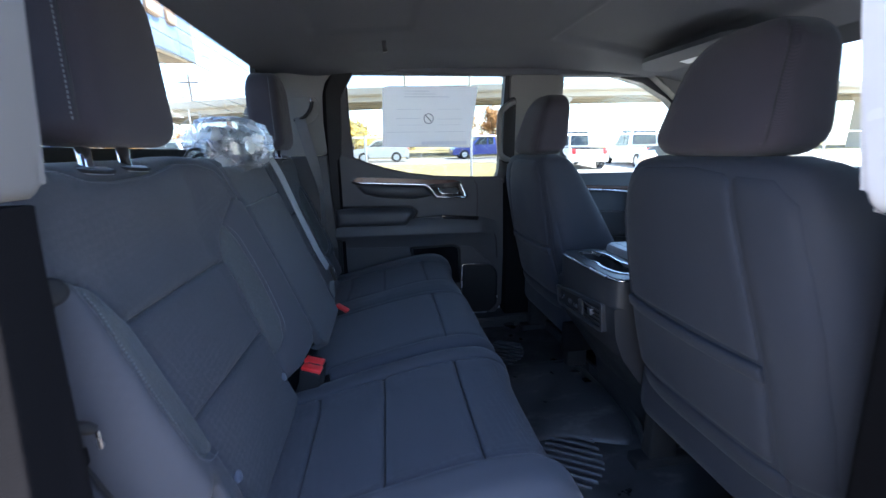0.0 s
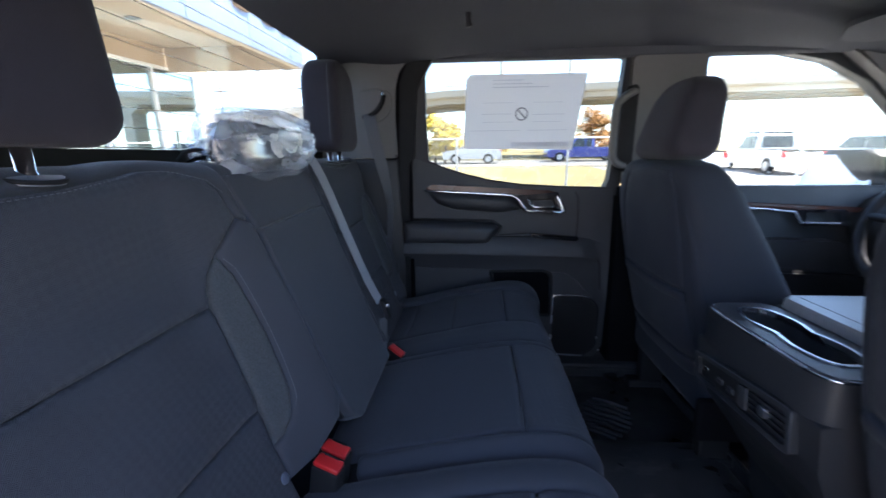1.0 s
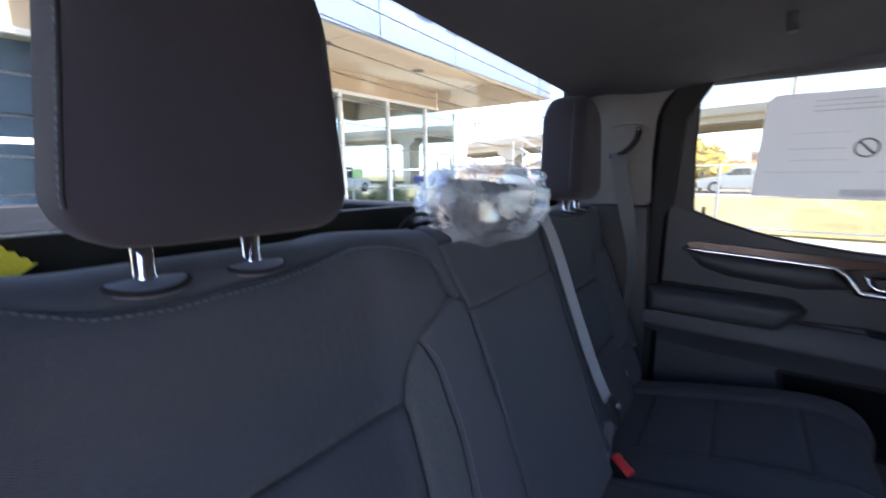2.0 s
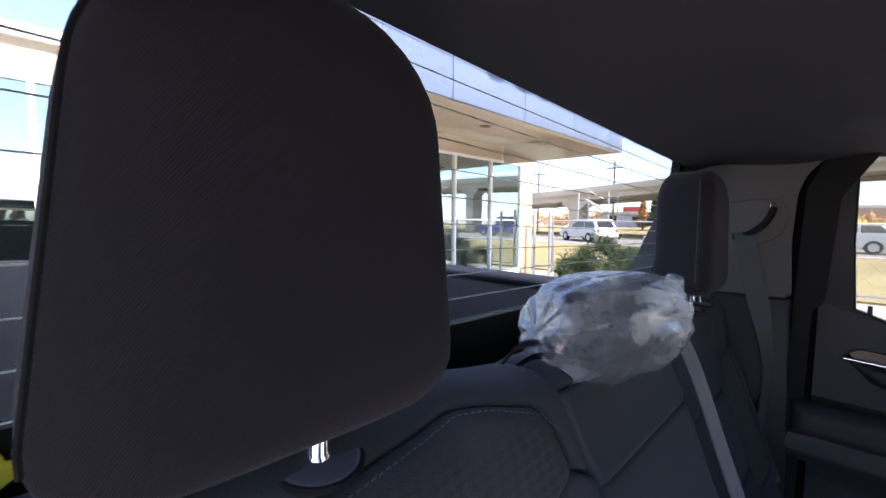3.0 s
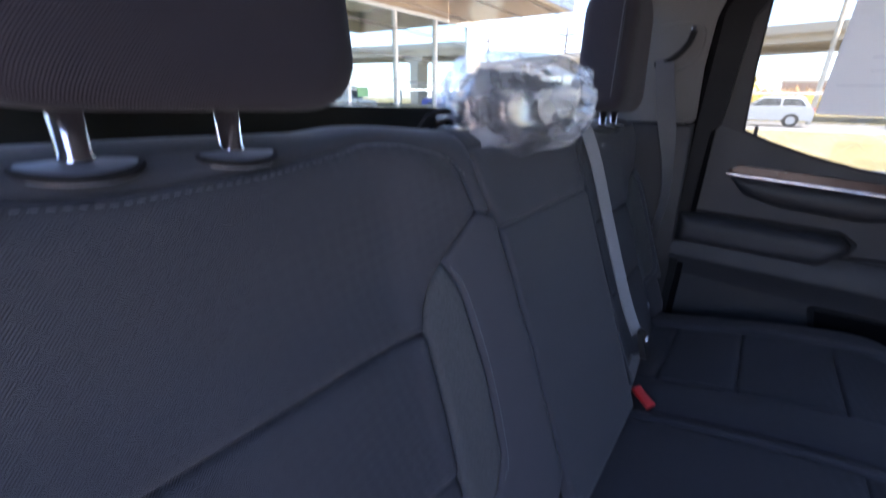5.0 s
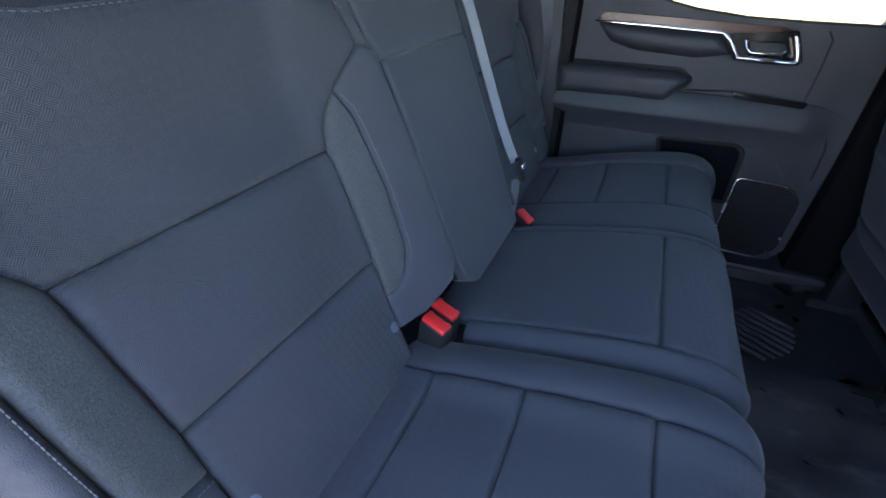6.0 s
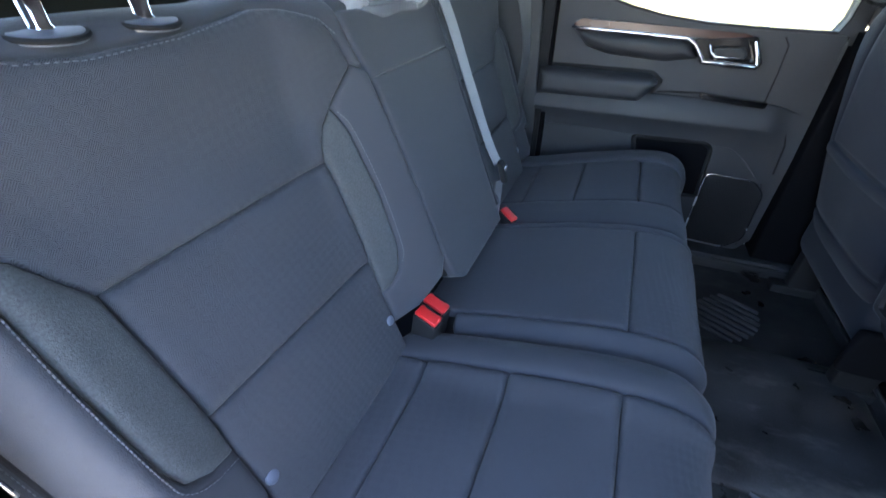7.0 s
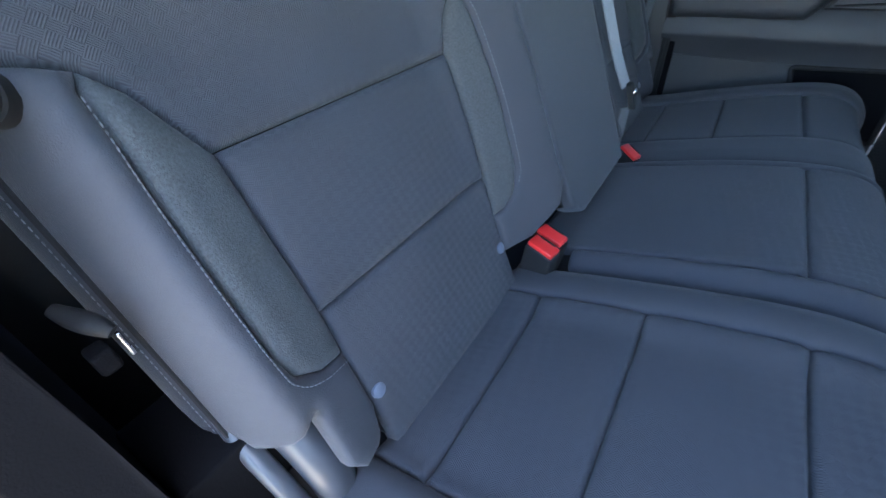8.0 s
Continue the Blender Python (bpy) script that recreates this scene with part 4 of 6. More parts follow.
def rear_headrest(seat, c, half, x, posts):
    h = part("headrest", superblock(slices(0.884, 1.142, x - 0.002, x - 0.010, c, 0.056, half, half - 0.027, 0.042, 22, 1.7), 56, 5), HEADREST, seat)
    for sgn in (-1, 1):
        line = []
        for k in range(25):
            t = 0.12 + 0.80 * k / 24
            z = 0.884 + 0.258 * t
            e, r = (z - 0.884, 0.042) if t < 0.5 else (1.142 - z, 0.0714)
            f = math.sqrt(max(0.0, 1 - (1 - min(e / r, 1)) ** 2))
            wide = half - 0.027 * t - r * (1 - f)
            q = 0.62
            line.append((x - 0.002 - 0.008 * t + 0.056 * (0.55 + 0.45 * f) * q, c + sgn * ((1 - q ** 5) ** 0.2 * wide + 0.0006), z))
        part("piping", tube(line, 0.0016, 6), PIPING, h)
        part("stitching", stitches([(px - 0.005, py + sgn * 0.0009, pz) for px, py, pz in line], 0.006, 0.004, 0.0011), THREAD, h, "pale stitched seam")
    for y in posts:
        lean = lambda a, r, h: Vector((x + r * math.cos(a) * 0.985 + 0.17 * h, y + r * math.sin(a), 0.8580 - 0.17 * r * math.cos(a) + 0.985 * h))
        ring_at = lambda r, h: [lean(j * math.pi / 18, r, h) for j in range(36)]
        part("post", tube([(x, y, 0.850), (x, y, 0.858), (x, y, 0.860), (x, y, 0.93)], [0.0098, 0.0098, 0.0082, 0.0082], 20), CHROME, h, "chrome post")
        part("collar_groove", tube(ring_at(0.0300, -0.003), 0.0026, 6, closed=True), BLACK, h)
        dish = bmesh.new()
        rows = [[dish.verts.new(p) for p in ring_at(r, k)] for r, k in ((0.0295, -0.007), (0.0294, -0.0022), (0.0284, -0.0006), (0.0262, 0.0), (0.0190, 0.0002), (0.0112, 0.0006), (0.0088, 0.0004))]
        for r0, r1 in zip(rows, rows[1:]):
            for j in range(36):
                dish.faces.new((r0[j], r0[(j + 1) % 36], r1[(j + 1) % 36], r1[j]))
        part("collar", dish, COLLAR, h, "round satin grey collar")


COLLAR = material("satin_grey_collar_plastic", (0.105, 0.115, 0.14), 0.32, spec=0.7, stain=0.1, rough_var=0.05)
rear_headrest(near_seat, -0.421, 0.120, 0.309, (-0.487, -0.398))
rear_headrest(far_seat, 0.485, 0.115, 0.335, (0.44, 0.53))

knob = thing("release_knob", (0.365, -0.66, 0.735), "black seat back release knob on the outer shoulder", "knob")
part("knob", tube([(0.355, -0.672, 0.734), (0.372, -0.684, 0.741), (0.379, -0.689, 0.744), (0.382, -0.691, 0.745)], [0.0135, 0.0145, 0.0145, 0.011], 20), BLACK, knob)
part("sleeve", tube([(0.340, -0.660, 0.727), (0.358, -0.674, 0.735)], 0.016, 20), BLACK, knob)


def open_door():
    """The rear door of this side stands open, swung out on its front hinges."""
    d = thing("door_rear", (1.27, -0.84, 0.05), "rear truck door standing wide open", "door", kind="structure")
    swing = pose(1.27, -0.84, 0, 0, 0, -104)
    to = lambda u, v, k: swing @ Vector((u, -k, v))
    hole = [(0.62 - (u - 0.60) * 0.95 + 0.02, v) for u, v in REAR_OPEN]
    part("door_shell", wall_with([(0.0, 0.70), (0.74, 0.70), (0.74, 1.23), (0.0, 1.23)], hole[::-1], to, -0.05, 0.0), PAINT, d)
    part("door_skin", plate(rounded([(0.0, 0.02), (0.74, 0.02), (0.74, 0.75), (0.0, 0.75)], 0.02), to, -0.09, 0.0, 0.02, 3), PAINT, d)
    part("door_panel", plate(rounded([(0.03, 0.09), (0.71, 0.09), (0.71, 0.74), (0.03, 0.74)], 0.03), to, 0.0, 0.05, 0.02, 3), PLASTIC_SOFT, d)
    g = part("pane", plate(hole, to, -0.03, -0.025), GLASS, d)
    g.visible_shadow = False


open_door()


# ---- front seats ----
def front_seat(c, s, label):
    """s = +1: the middle of the cab lies towards +y."""
    f = thing("front_seat", (1.55, c, 0.0), label, "car seat", "front seats")
    secs = []
    for z, rear_x, a, w in [(0.26, 1.365, 0.13, 0.20), (0.29, 1.345, 0.16, 0.235), (0.36, 1.323, 0.162, 0.25), (0.5, 1.290, 0.145, 0.255), (0.62, 1.267, 0.122, 0.25), (0.72, 1.250, 0.10, 0.24), (0.79, 1.245, 0.082, 0.222), (0.835, 1.253, 0.06, 0.195), (0.852, 1.276, 0.032, 0.15)]:
        x = rear_x + a
        secs.append((z, x, c, a, w))
    fine = []
    for i, p in enumerate(smooth_line([(q[0], q[1], q[3]) for q in secs], 5)):
        fine.append((p.x, p.y, c, p.z, 0))
    ws = smooth_line([(q[0], q[4], 0) for q in secs], 5)
    fine = [(a[0], a[1], c, a[3], w.y) for a, w in zip(fine, ws)]
    P = 4.2
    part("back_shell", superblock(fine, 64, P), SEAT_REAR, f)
    zs, xs, ds, hw = [[q[i] for q in fine] for i in (0, 1, 3, 4)]

    def rear(e, z, h):
        """A point on the rear of the shell: e across, z up, h proud of it."""
        x, d, w = float(np.interp(z, zs, xs)), float(np.interp(z, zs, ds)), float(np.interp(z, zs, hw))
        k = max(-1.0, min(1.0, e / w))
        q = (1 - abs(k) ** P) ** (1 / P) if abs(k) < 1 else 0.0
        return Vector((x - (d + h) * q, c + s * (k * (w + h)), z))

    S1 = [(-0.172, 0.315), (-0.168, 0.42), (-0.160, 0.51), (-0.140, 0.62), (-0.118, 0.72), (-0.098, 0.79), (-0.086, 0.828)]
    S2 = [(-0.160, 0.825), (-0.200, 0.79), (-0.222, 0.70), (-0.236, 0.60), (-0.244, 0.45), (-0.24, 0.315)]
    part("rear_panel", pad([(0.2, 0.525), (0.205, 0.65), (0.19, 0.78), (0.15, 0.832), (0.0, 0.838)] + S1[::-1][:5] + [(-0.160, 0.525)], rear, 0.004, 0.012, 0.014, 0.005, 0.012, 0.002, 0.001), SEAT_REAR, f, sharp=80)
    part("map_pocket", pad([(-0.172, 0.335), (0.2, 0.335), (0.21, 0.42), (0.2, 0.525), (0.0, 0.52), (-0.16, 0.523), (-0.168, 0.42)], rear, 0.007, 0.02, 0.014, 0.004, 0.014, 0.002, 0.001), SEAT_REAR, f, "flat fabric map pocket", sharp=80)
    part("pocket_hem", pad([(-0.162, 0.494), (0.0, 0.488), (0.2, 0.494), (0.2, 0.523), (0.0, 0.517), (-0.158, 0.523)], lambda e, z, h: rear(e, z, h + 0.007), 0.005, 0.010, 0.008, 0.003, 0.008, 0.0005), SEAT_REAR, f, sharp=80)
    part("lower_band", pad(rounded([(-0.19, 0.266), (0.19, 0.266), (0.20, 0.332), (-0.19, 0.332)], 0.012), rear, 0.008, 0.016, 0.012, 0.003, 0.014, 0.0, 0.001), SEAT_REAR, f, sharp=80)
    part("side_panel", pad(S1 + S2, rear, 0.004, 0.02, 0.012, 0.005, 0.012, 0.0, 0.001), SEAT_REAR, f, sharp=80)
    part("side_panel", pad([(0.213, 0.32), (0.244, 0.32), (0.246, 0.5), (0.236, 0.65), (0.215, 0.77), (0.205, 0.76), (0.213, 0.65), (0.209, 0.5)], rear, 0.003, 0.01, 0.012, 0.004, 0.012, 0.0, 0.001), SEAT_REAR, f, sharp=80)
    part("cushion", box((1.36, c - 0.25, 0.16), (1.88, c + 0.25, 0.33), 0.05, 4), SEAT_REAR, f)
    part("side_shield", box((1.34, c - 0.262, 0.13), (1.80, c - 0.235, 0.25), 0.01), DARK_TRIM, f)
    for y in (-0.2, 0.2):
        part("seat_track", box((1.34, c + y - 0.025, 0.0), (1.86, c + y + 0.025, 0.05), 0.006), BLACK, f)
        part("track_leg", box((1.38, c + y - 0.02, 0.045), (1.46, c + y + 0.02, 0.17), 0.006), BLACK, f)
    lean = lambda z: ((z - 0.852) / 0.214) ** 1.5
    hr = part("headrest", superblock([(z, x + 0.022 * lean(z), y, a * (1 - 0.30 * lean(z)), b) for z, x, y, a, b in slices(0.852, 1.066, 1.318, 1.340, c, 0.070, 0.146, 0.104, 0.050, over=1.25)], 48, 4.5), HEADREST, f, "charcoal fabric headrest")
    for e in (-1, 1):
        line = []
        for k in range(21):
            t = 0.08 + 0.86 * k / 20
            z = 0.852 + 0.214 * t
            m, r = (z - 0.852, 0.050) if t < 0.5 else (1.066 - z, 0.0625)
            g = math.sqrt(max(0.0, 1 - (1 - min(m / r, 1)) ** 2))
            wide = 0.146 - 0.042 * t - r * (1 - g)
            q = 0.90
            line.append((1.318 + 0.022 * t + 0.022 * lean(z) - 0.070 * (1 - 0.30 * lean(z)) * (0.55 + 0.45 * g) * (1 - q ** 4.5) ** (1 / 4.5) - 0.0006, c + e * s * q * wide, z))
        part("seam", tube(line, 0.0014, 6), PIPING, hr)
        part("stitching", stitches([(x - 0.001, y - e * s * 0.005, z) for x, y, z in line], 0.0065, 0.004, 0.0011), THREAD, hr, "pale stitched seam")
    for y in (-0.05, 0.05):
        part("post", tube([(1.315, c + y, 0.82), (1.315, c + y, 0.90)], 0.007, 10), BLACK, f)
    return f


front_seat(-0.45, 1, "charcoal fabric front seat seen from behind, with map pocket")
front_seat(0.45, -1, "charcoal fabric driver's seat with headrest")


# ---- console between the front seats ----
def console():
    k = thing("centre_console", (1.6, -0.03, 0.0), "black centre console with cup tray and rear vents", "console")
    y0, y1 = -0.205, 0.135
    prof = [(1.46, 0.02), (1.44, 0.14), (1.375, 0.24), (1.318, 0.315), (1.292, 0.38), (1.282, 0.45), (1.282, 0.462), (1.428, 0.462), (1.432, 0.536), (1.95, 0.536), (1.95, 0.02)]
    part("body", plate(rounded(prof, 0.010), lambda u, v, d: Vector((u, d, v)), y0, y1, 0.012, 2), PLASTIC, k)
    top = lambda u, v, d: Vector((v, u, 0.54 + d))
    cy, cx = 0.5 * (y0 + y1), 1.353

    def loop(a, b, power, waist=0.0, shift=0.0):
        out = []
        for j in range(72):
            w = 2 * math.pi * j / 72
            cw, sw = math.cos(w), math.sin(w)
            e = a * math.copysign(abs(cw) ** (2 / power), cw)
            f = b * math.copysign(abs(sw) ** (2 / power), sw)
            out.append((cy + e, cx + shift + f * (1 - waist * math.exp(-(e / 0.03) ** 2))))
        return out

    shell, deck = loop(0.170, 0.076, 6), loop(0.163, 0.070, 6)
    lip, well = loop(0.128, 0.047, 3.2, 0.22), loop(0.122, 0.041, 3.2, 0.26)
    part("tray_wall", ring(shell, well, top, -0.080, -0.006), PLASTIC, k)
    part("tray_deck", ring(deck, lip, top, -0.008, 0.001), PLASTIC_GREY, k, "satin grey tray surround")
    part("tray_rim", ring(lip, well, top, -0.010, 0.004), SATIN, k, "satin silver rim of the cup tray")
    part("shell_edge", tube([top(u, v, -0.004) for u, v in loop(0.1665, 0.073, 6)], 0.0035, 8, closed=True), SATIN, k, "thin silver edge line")
    part("tray_floor", plate(well, top, -0.079, -0.074), BLACK, k)
    for y in (cy - 0.07, cy + 0.07):
        part("cup_ring", tube([(cx + 0.036 * math.cos(a), y + 0.036 * math.sin(a), 0.47) for a in [j * math.pi / 12 for j in range(24)]], 0.003, 6, closed=True), PLASTIC, k)
    lid = part("lid", plate(rounded([(y0 + 0.008, 1.438), (y1 - 0.008, 1.438), (y1 - 0.008, 1.93), (y0 + 0.008, 1.93)], 0.022), top, -0.006, 0.020, 0.012, 4), CONSOLE_LID, k, "satin grey padded console lid")
    part("seam", tube([top(y0 + 0.02 + (y1 - y0 - 0.04) * j / 8, 1.47, 0.0195) for j in range(9)], 0.0012, 6), PIPING, lid)
    rear = lambda u, v, d: Vector((1.283 + max(0.0, 0.43 - v) * 0.12 - d, u, v))
    vo = rounded([(y1 - 0.012, 0.362), (y1 - 0.012, 0.428), (y0 + 0.045, 0.462), (y0 + 0.042, 0.378)], 0.012)
    vi = rounded([(y1 - 0.024, 0.372), (y1 - 0.024, 0.419), (y0 + 0.055, 0.451), (y0 + 0.053, 0.388)], 0.008)
    v = part("vent_panel", plate(vi, rear, 0.0, 0.004), BLACK, k, "black rear vent and socket panel")
    part("frame", ring(vo, vi, rear, -0.006, 0.012), PLASTIC, v)
    part("frame_edge", tube([rear(a, b, 0.011) for a, b in vo], 0.0016, 6, closed=True), PLASTIC_GREY, v, "thin grey panel edge")
    part("divider", plate(rounded([(-0.048, 0.384), (-0.026, 0.382), (-0.026, 0.430), (-0.048, 0.434)], 0.004), rear, 0.0, 0.010, 0.003, 2), PLASTIC_SOFT, v)
    for j in range(4):
        part("slat", plate([(-0.145, 0.396 + j * 0.013), (-0.055, 0.394 + j * 0.0115), (-0.055, 0.398 + j * 0.0115), (-0.145, 0.400 + j * 0.013)], rear, 0.002, 0.009), PLASTIC, v)
    part("slider", plate(rounded([(-0.108, 0.408), (-0.092, 0.408), (-0.092, 0.428), (-0.108, 0.428)], 0.003), rear, 0.004, 0.016, 0.002, 2), SATIN, v, "small bright vent slider")
    for y in (0.082, 0.030, -0.006):
        part("socket", plate(rounded([(y, 0.390), (y + 0.020, 0.389), (y + 0.020, 0.402), (y, 0.403)], 0.002), rear, 0.002, 0.0075, 0.001, 1), SATIN if y > 0.05 else PLASTIC_SOFT, v, "small socket cover")


console()


# ---- floor mat ----
def floor_mat():
    m = thing("floor_mat", (1.15, 0, 0.01), "black moulded rubber rear floor mat, dusty", "floor mat")
    top = lambda u, v, d: Vector((u, v, 0.012 + d))
    shape = rounded([(0.86, -0.70), (1.62, -0.70), (1.62, -0.28), (1.57, -0.245), (1.44, -0.240), (1.41, -0.21), (1.455, -0.10), (1.475, 0.08), (1.473, 0.36), (1.46, 0.70), (0.86, 0.70)], 0.03)
    part("sheet", plate(shape, top, 0.0, 0.012, 0.003, 2), MAT, m)
    loop = [top(u, v, 0.022) for u, v in shape]
    part("lip", ribbon(loop + loop[:1], (0.0, 0.0, 0.022), 0.004), MAT, m)
    part("lip_edge", tube([p + Vector((0, 0, 0.022)) for p in loop], 0.006, 8, closed=True), MAT, m)
    for c in (-0.205, 0.435):
        for k in range(8):
            o = Vector((1.19, c, 0.026)) + Vector((-0.5, -0.866, 0)) * (k - 3.5) * 0.026
            w = Vector((0.866, -0.5, 0)) * (0.085 - 0.003 * abs(k - 3.5) ** 1.8)
            part("rib", tube([o - w, o + Vector((0, 0, 0.002)), o + w], 0.0065, 6), MAT, m)
    part("hump", pad(rounded([(0.90, -0.12), (1.20, -0.12), (1.39, -0.19), (1.445, -0.09), (1.462, 0.06), (1.46, 0.32), (0.90, 0.32)], 0.03), lambda u, v, h: top(u, v, h + 0.008), 0.032, 0.085, 0.02, 0.0, 0.004), MAT, m, sharp=70)


floor_mat()


# ---- seat belts and buckles ----
def strap(name, pts, half, mat, parent, label=""):
    line = smooth_line(pts, 8)
    return part(name, ribbon(line, half), mat, parent, label)


belt = thing("seat_belt", (0.42, 0.15, 0.5), "grey middle seat belt hanging with its black latch plate", "seat belt")
strap("webbing", [(0.375, 0.135, 0.90), (0.415, 0.14, 0.82), (0.455, 0.153, 0.70), (0.497, 0.165, 0.58), (0.525, 0.172, 0.515)], (0.005, 0.0088, 0.003), BELT, belt)
t = part("latch_plate", plate(rounded([(-0.015, 0.0), (0.015, 0.0), (0.014, 0.048), (-0.014, 0.048)], 0.006), lambda u, v, d: Vector((0.528 + d + (0.045 - v) * 0.3, 0.172 + u, 0.475 + v)), 0, 0.01, 0.003), BLACK, belt, "black latch plate")
part("tongue", box((0.538, 0.172, 0.492), (0.545, 0.194, 0.508), 0.002), CHROME, t, "bright metal tongue")
strap("lower_webbing", [(0.532, 0.172, 0.475), (0.53, 0.175, 0.42), (0.525, 0.18, 0.355)], (0.006, 0.010, 0.0), BELT_DARK, belt)

far_belt = thing("seat_belt", (0.42, 0.70, 0.9), "grey outer seat belt hanging from the pillar slot", "seat belt")
strap("webbing", [(0.388, 0.734, 1.018), (0.394, 0.722, 0.99), (0.413, 0.708, 0.91), (0.431, 0.704, 0.84), (0.446, 0.704, 0.765), (0.456, 0.706, 0.685), (0.452, 0.712, 0.60), (0.44, 0.718, 0.50)], [Vector((0.021 - 0.013 * smoothstep(20, 40, j), 0.004 + 0.010 * smoothstep(20, 40, j), 0.004)) for j in range(57)], BELT_DARK, far_belt)
slot = [(0.365, 0.738, 1.005), (0.395, 0.735, 1.012), (0.42, 0.733, 1.03), (0.437, 0.731, 1.055), (0.443, 0.731, 1.08)]
part("slot", tube(smooth_line(slot, 6), 0.008, 8), BLACK, far_belt, "black belt slot in the pillar trim")
bez = smooth_line([(0.36, 0.739, 1.095), (0.42, 0.739, 1.10), (0.462, 0.739, 1.085), (0.465, 0.739, 1.03), (0.43, 0.739, 0.995), (0.38, 0.739, 0.985)], 8)
part("slot_bezel", tube(bez, 0.003, 6), PILLAR, far_belt)
part("clip", box((0.436, 0.725, 1.068), (0.446, 0.733, 1.09), 0.002), CHROME, far_belt)


BUCKLE_STEEL = material("dull_striker_steel", (0.35, 0.36, 0.38), 0.3, metal=1.0, stain=0.1)


def buckle(at, tilt, label):
    b = thing("belt_buckle", at, label, "belt buckle", "belt buckles")
    m = pose(*at, *tilt)
    bm = box((-0.025, -0.0135, -0.075), (0.025, 0.0135, 0.0), 0.005, 3)
    bmesh.ops.transform(bm, matrix=m, verts=bm.verts)
    part("housing", bm, BLACK, b)
    bm = box((-0.0225, -0.0115, -0.002), (0.0225, 0.0115, 0.0075), 0.003, 2)
    bmesh.ops.transform(bm, matrix=m, verts=bm.verts)
    part("press_button", bm, RED, b, "red press button")
    bm = box((-0.014, 0.0085, 0.002), (0.014, 0.0122, 0.0085), 0.0008, 1)
    bmesh.ops.transform(bm, matrix=m, verts=bm.verts)
    part("slot", bm, BLACK, b)


buckle((0.525, -0.237, 0.392), (4, 12, -14), "black belt buckle with red button between cushions")
buckle((0.526, -0.203, 0.392), (4, 12, -14), "black belt buckle with red button between cushions")
buckle((0.554, 0.216, 0.360), (0, 25, -25), "black belt buckle with red button by the far cushion")

# ---- latch and trim at the outer end of the bench ----
latch = thing("seat_latch", (0.386, -0.705, 0.58), "black seat back latch lever on a steel bracket", "latch")
part("lever", tube(smooth_line([(0.393, -0.695, 0.594), (0.385, -0.699, 0.600), (0.371, -0.704, 0.604), (0.360, -0.709, 0.611)], 6), [0.0045 + 0.003 * math.sin(math.pi * min(j / 18, 1)) for j in range(19)], 10), BLACK, latch)
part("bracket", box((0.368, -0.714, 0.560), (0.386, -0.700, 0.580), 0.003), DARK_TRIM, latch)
part("striker", box((0.391, -0.695, 0.570), (0.395, -0.692, 0.592), 0.001), BUCKLE_STEEL, latch, "steel striker")
hinge = thing("hinge_cover", (0.52, -0.67, 0.33), "grey plastic hinge cover under the seat back", "trim")
HC = Profile([(0.398, 0.545), (0.424, 0.492), (0.440, 0.46), (0.455, 0.43), (0.475, 0.38), (0.49, 0.30), (0.50, 0.20)])
hc_to = lambda u, v, h: Vector((HC.at(v)[0].x + HC.at(v)[1].x * h, u, HC.at(v)[0].y + HC.at(v)[1].y * h))
for u0, u1, bow, q0, sink in ((-0.688, -0.667, 0.010, 0.17, 0.030), (-0.662, -0.618, 0.022, 0.14, 0.030)):
    bm = bmesh.new()
    rows = []
    for i in range(25):
        q = HC.length * (q0 + (1 - q0) * i / 24)
        end = 0.2 + 0.8 * math.sqrt(min(1.0, i / 5))
        rows.append([bm.verts.new(hc_to(u0 + (u1 - u0) * (0.5 - 0.5 * math.cos(math.pi * k / 14) * end), q, bow * end * math.sin(math.pi * k / 14) - 0.02 - sink * (1 - smoothstep(0.0, 0.45 if u0 > -0.69 else 0.22, i / 24)))) for k in range(15)])
    for r0, r1 in zip(rows, rows[1:]):
        for k in range(14):
            bm.faces.new((r0[k], r0[k + 1], r1[k + 1], r1[k]))
        bm.faces.new((r0[0], r1[0], r1[14], r0[14]))
    bm.faces.new(rows[0][::-1])
    bm.faces.new(rows[-1])
    part("shell", bm, PLASTIC_GREY, hinge, "smooth grey convex shell")
part("groove", plate([(-0.676, 0.16), (-0.654, 0.16), (-0.654, HC.length), (-0.676, HC.length)], lambda u, v, d: hc_to(u, v, d - 0.034), 0, 0.005), BLACK, hinge)
# matt black box fills the gap behind the hinge and darkens it
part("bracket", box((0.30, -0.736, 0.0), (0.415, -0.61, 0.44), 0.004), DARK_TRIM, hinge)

# ---- bag on top of the middle seat ----
BAG = bpy.data.materials.new("clear_plastic_bag")
BAG.use_nodes = True
bt = BAG.node_tree
bt.nodes.remove(bt.nodes["Principled BSDF"])
tr = bt.nodes.new("ShaderNodeBsdfTransparent")
tr.inputs[0].default_value = (0.93, 0.95, 0.97, 1)
gl = bt.nodes.new("ShaderNodeBsdfGlossy")
gl.inputs["Roughness"].default_value = 0.10
td = bt.nodes.new("ShaderNodeBsdfTranslucent")
td.inputs[0].default_value = (0.85, 0.88, 0.92, 1)
dd = bt.nodes.new("ShaderNodeBsdfDiffuse")
dd.inputs[0].default_value = (0.85, 0.88, 0.92, 1)
di = bt.nodes.new("ShaderNodeAddShader")
bt.links.new(td.outputs[0], di.inputs[0])
bt.links.new(dd.outputs[0], di.inputs[1])
nz = bt.nodes.new("ShaderNodeTexNoise")
nz.inputs["Scale"].default_value = 4.0
nz.inputs["Detail"].default_value = 3
mr = bt.nodes.new("ShaderNodeMapRange")
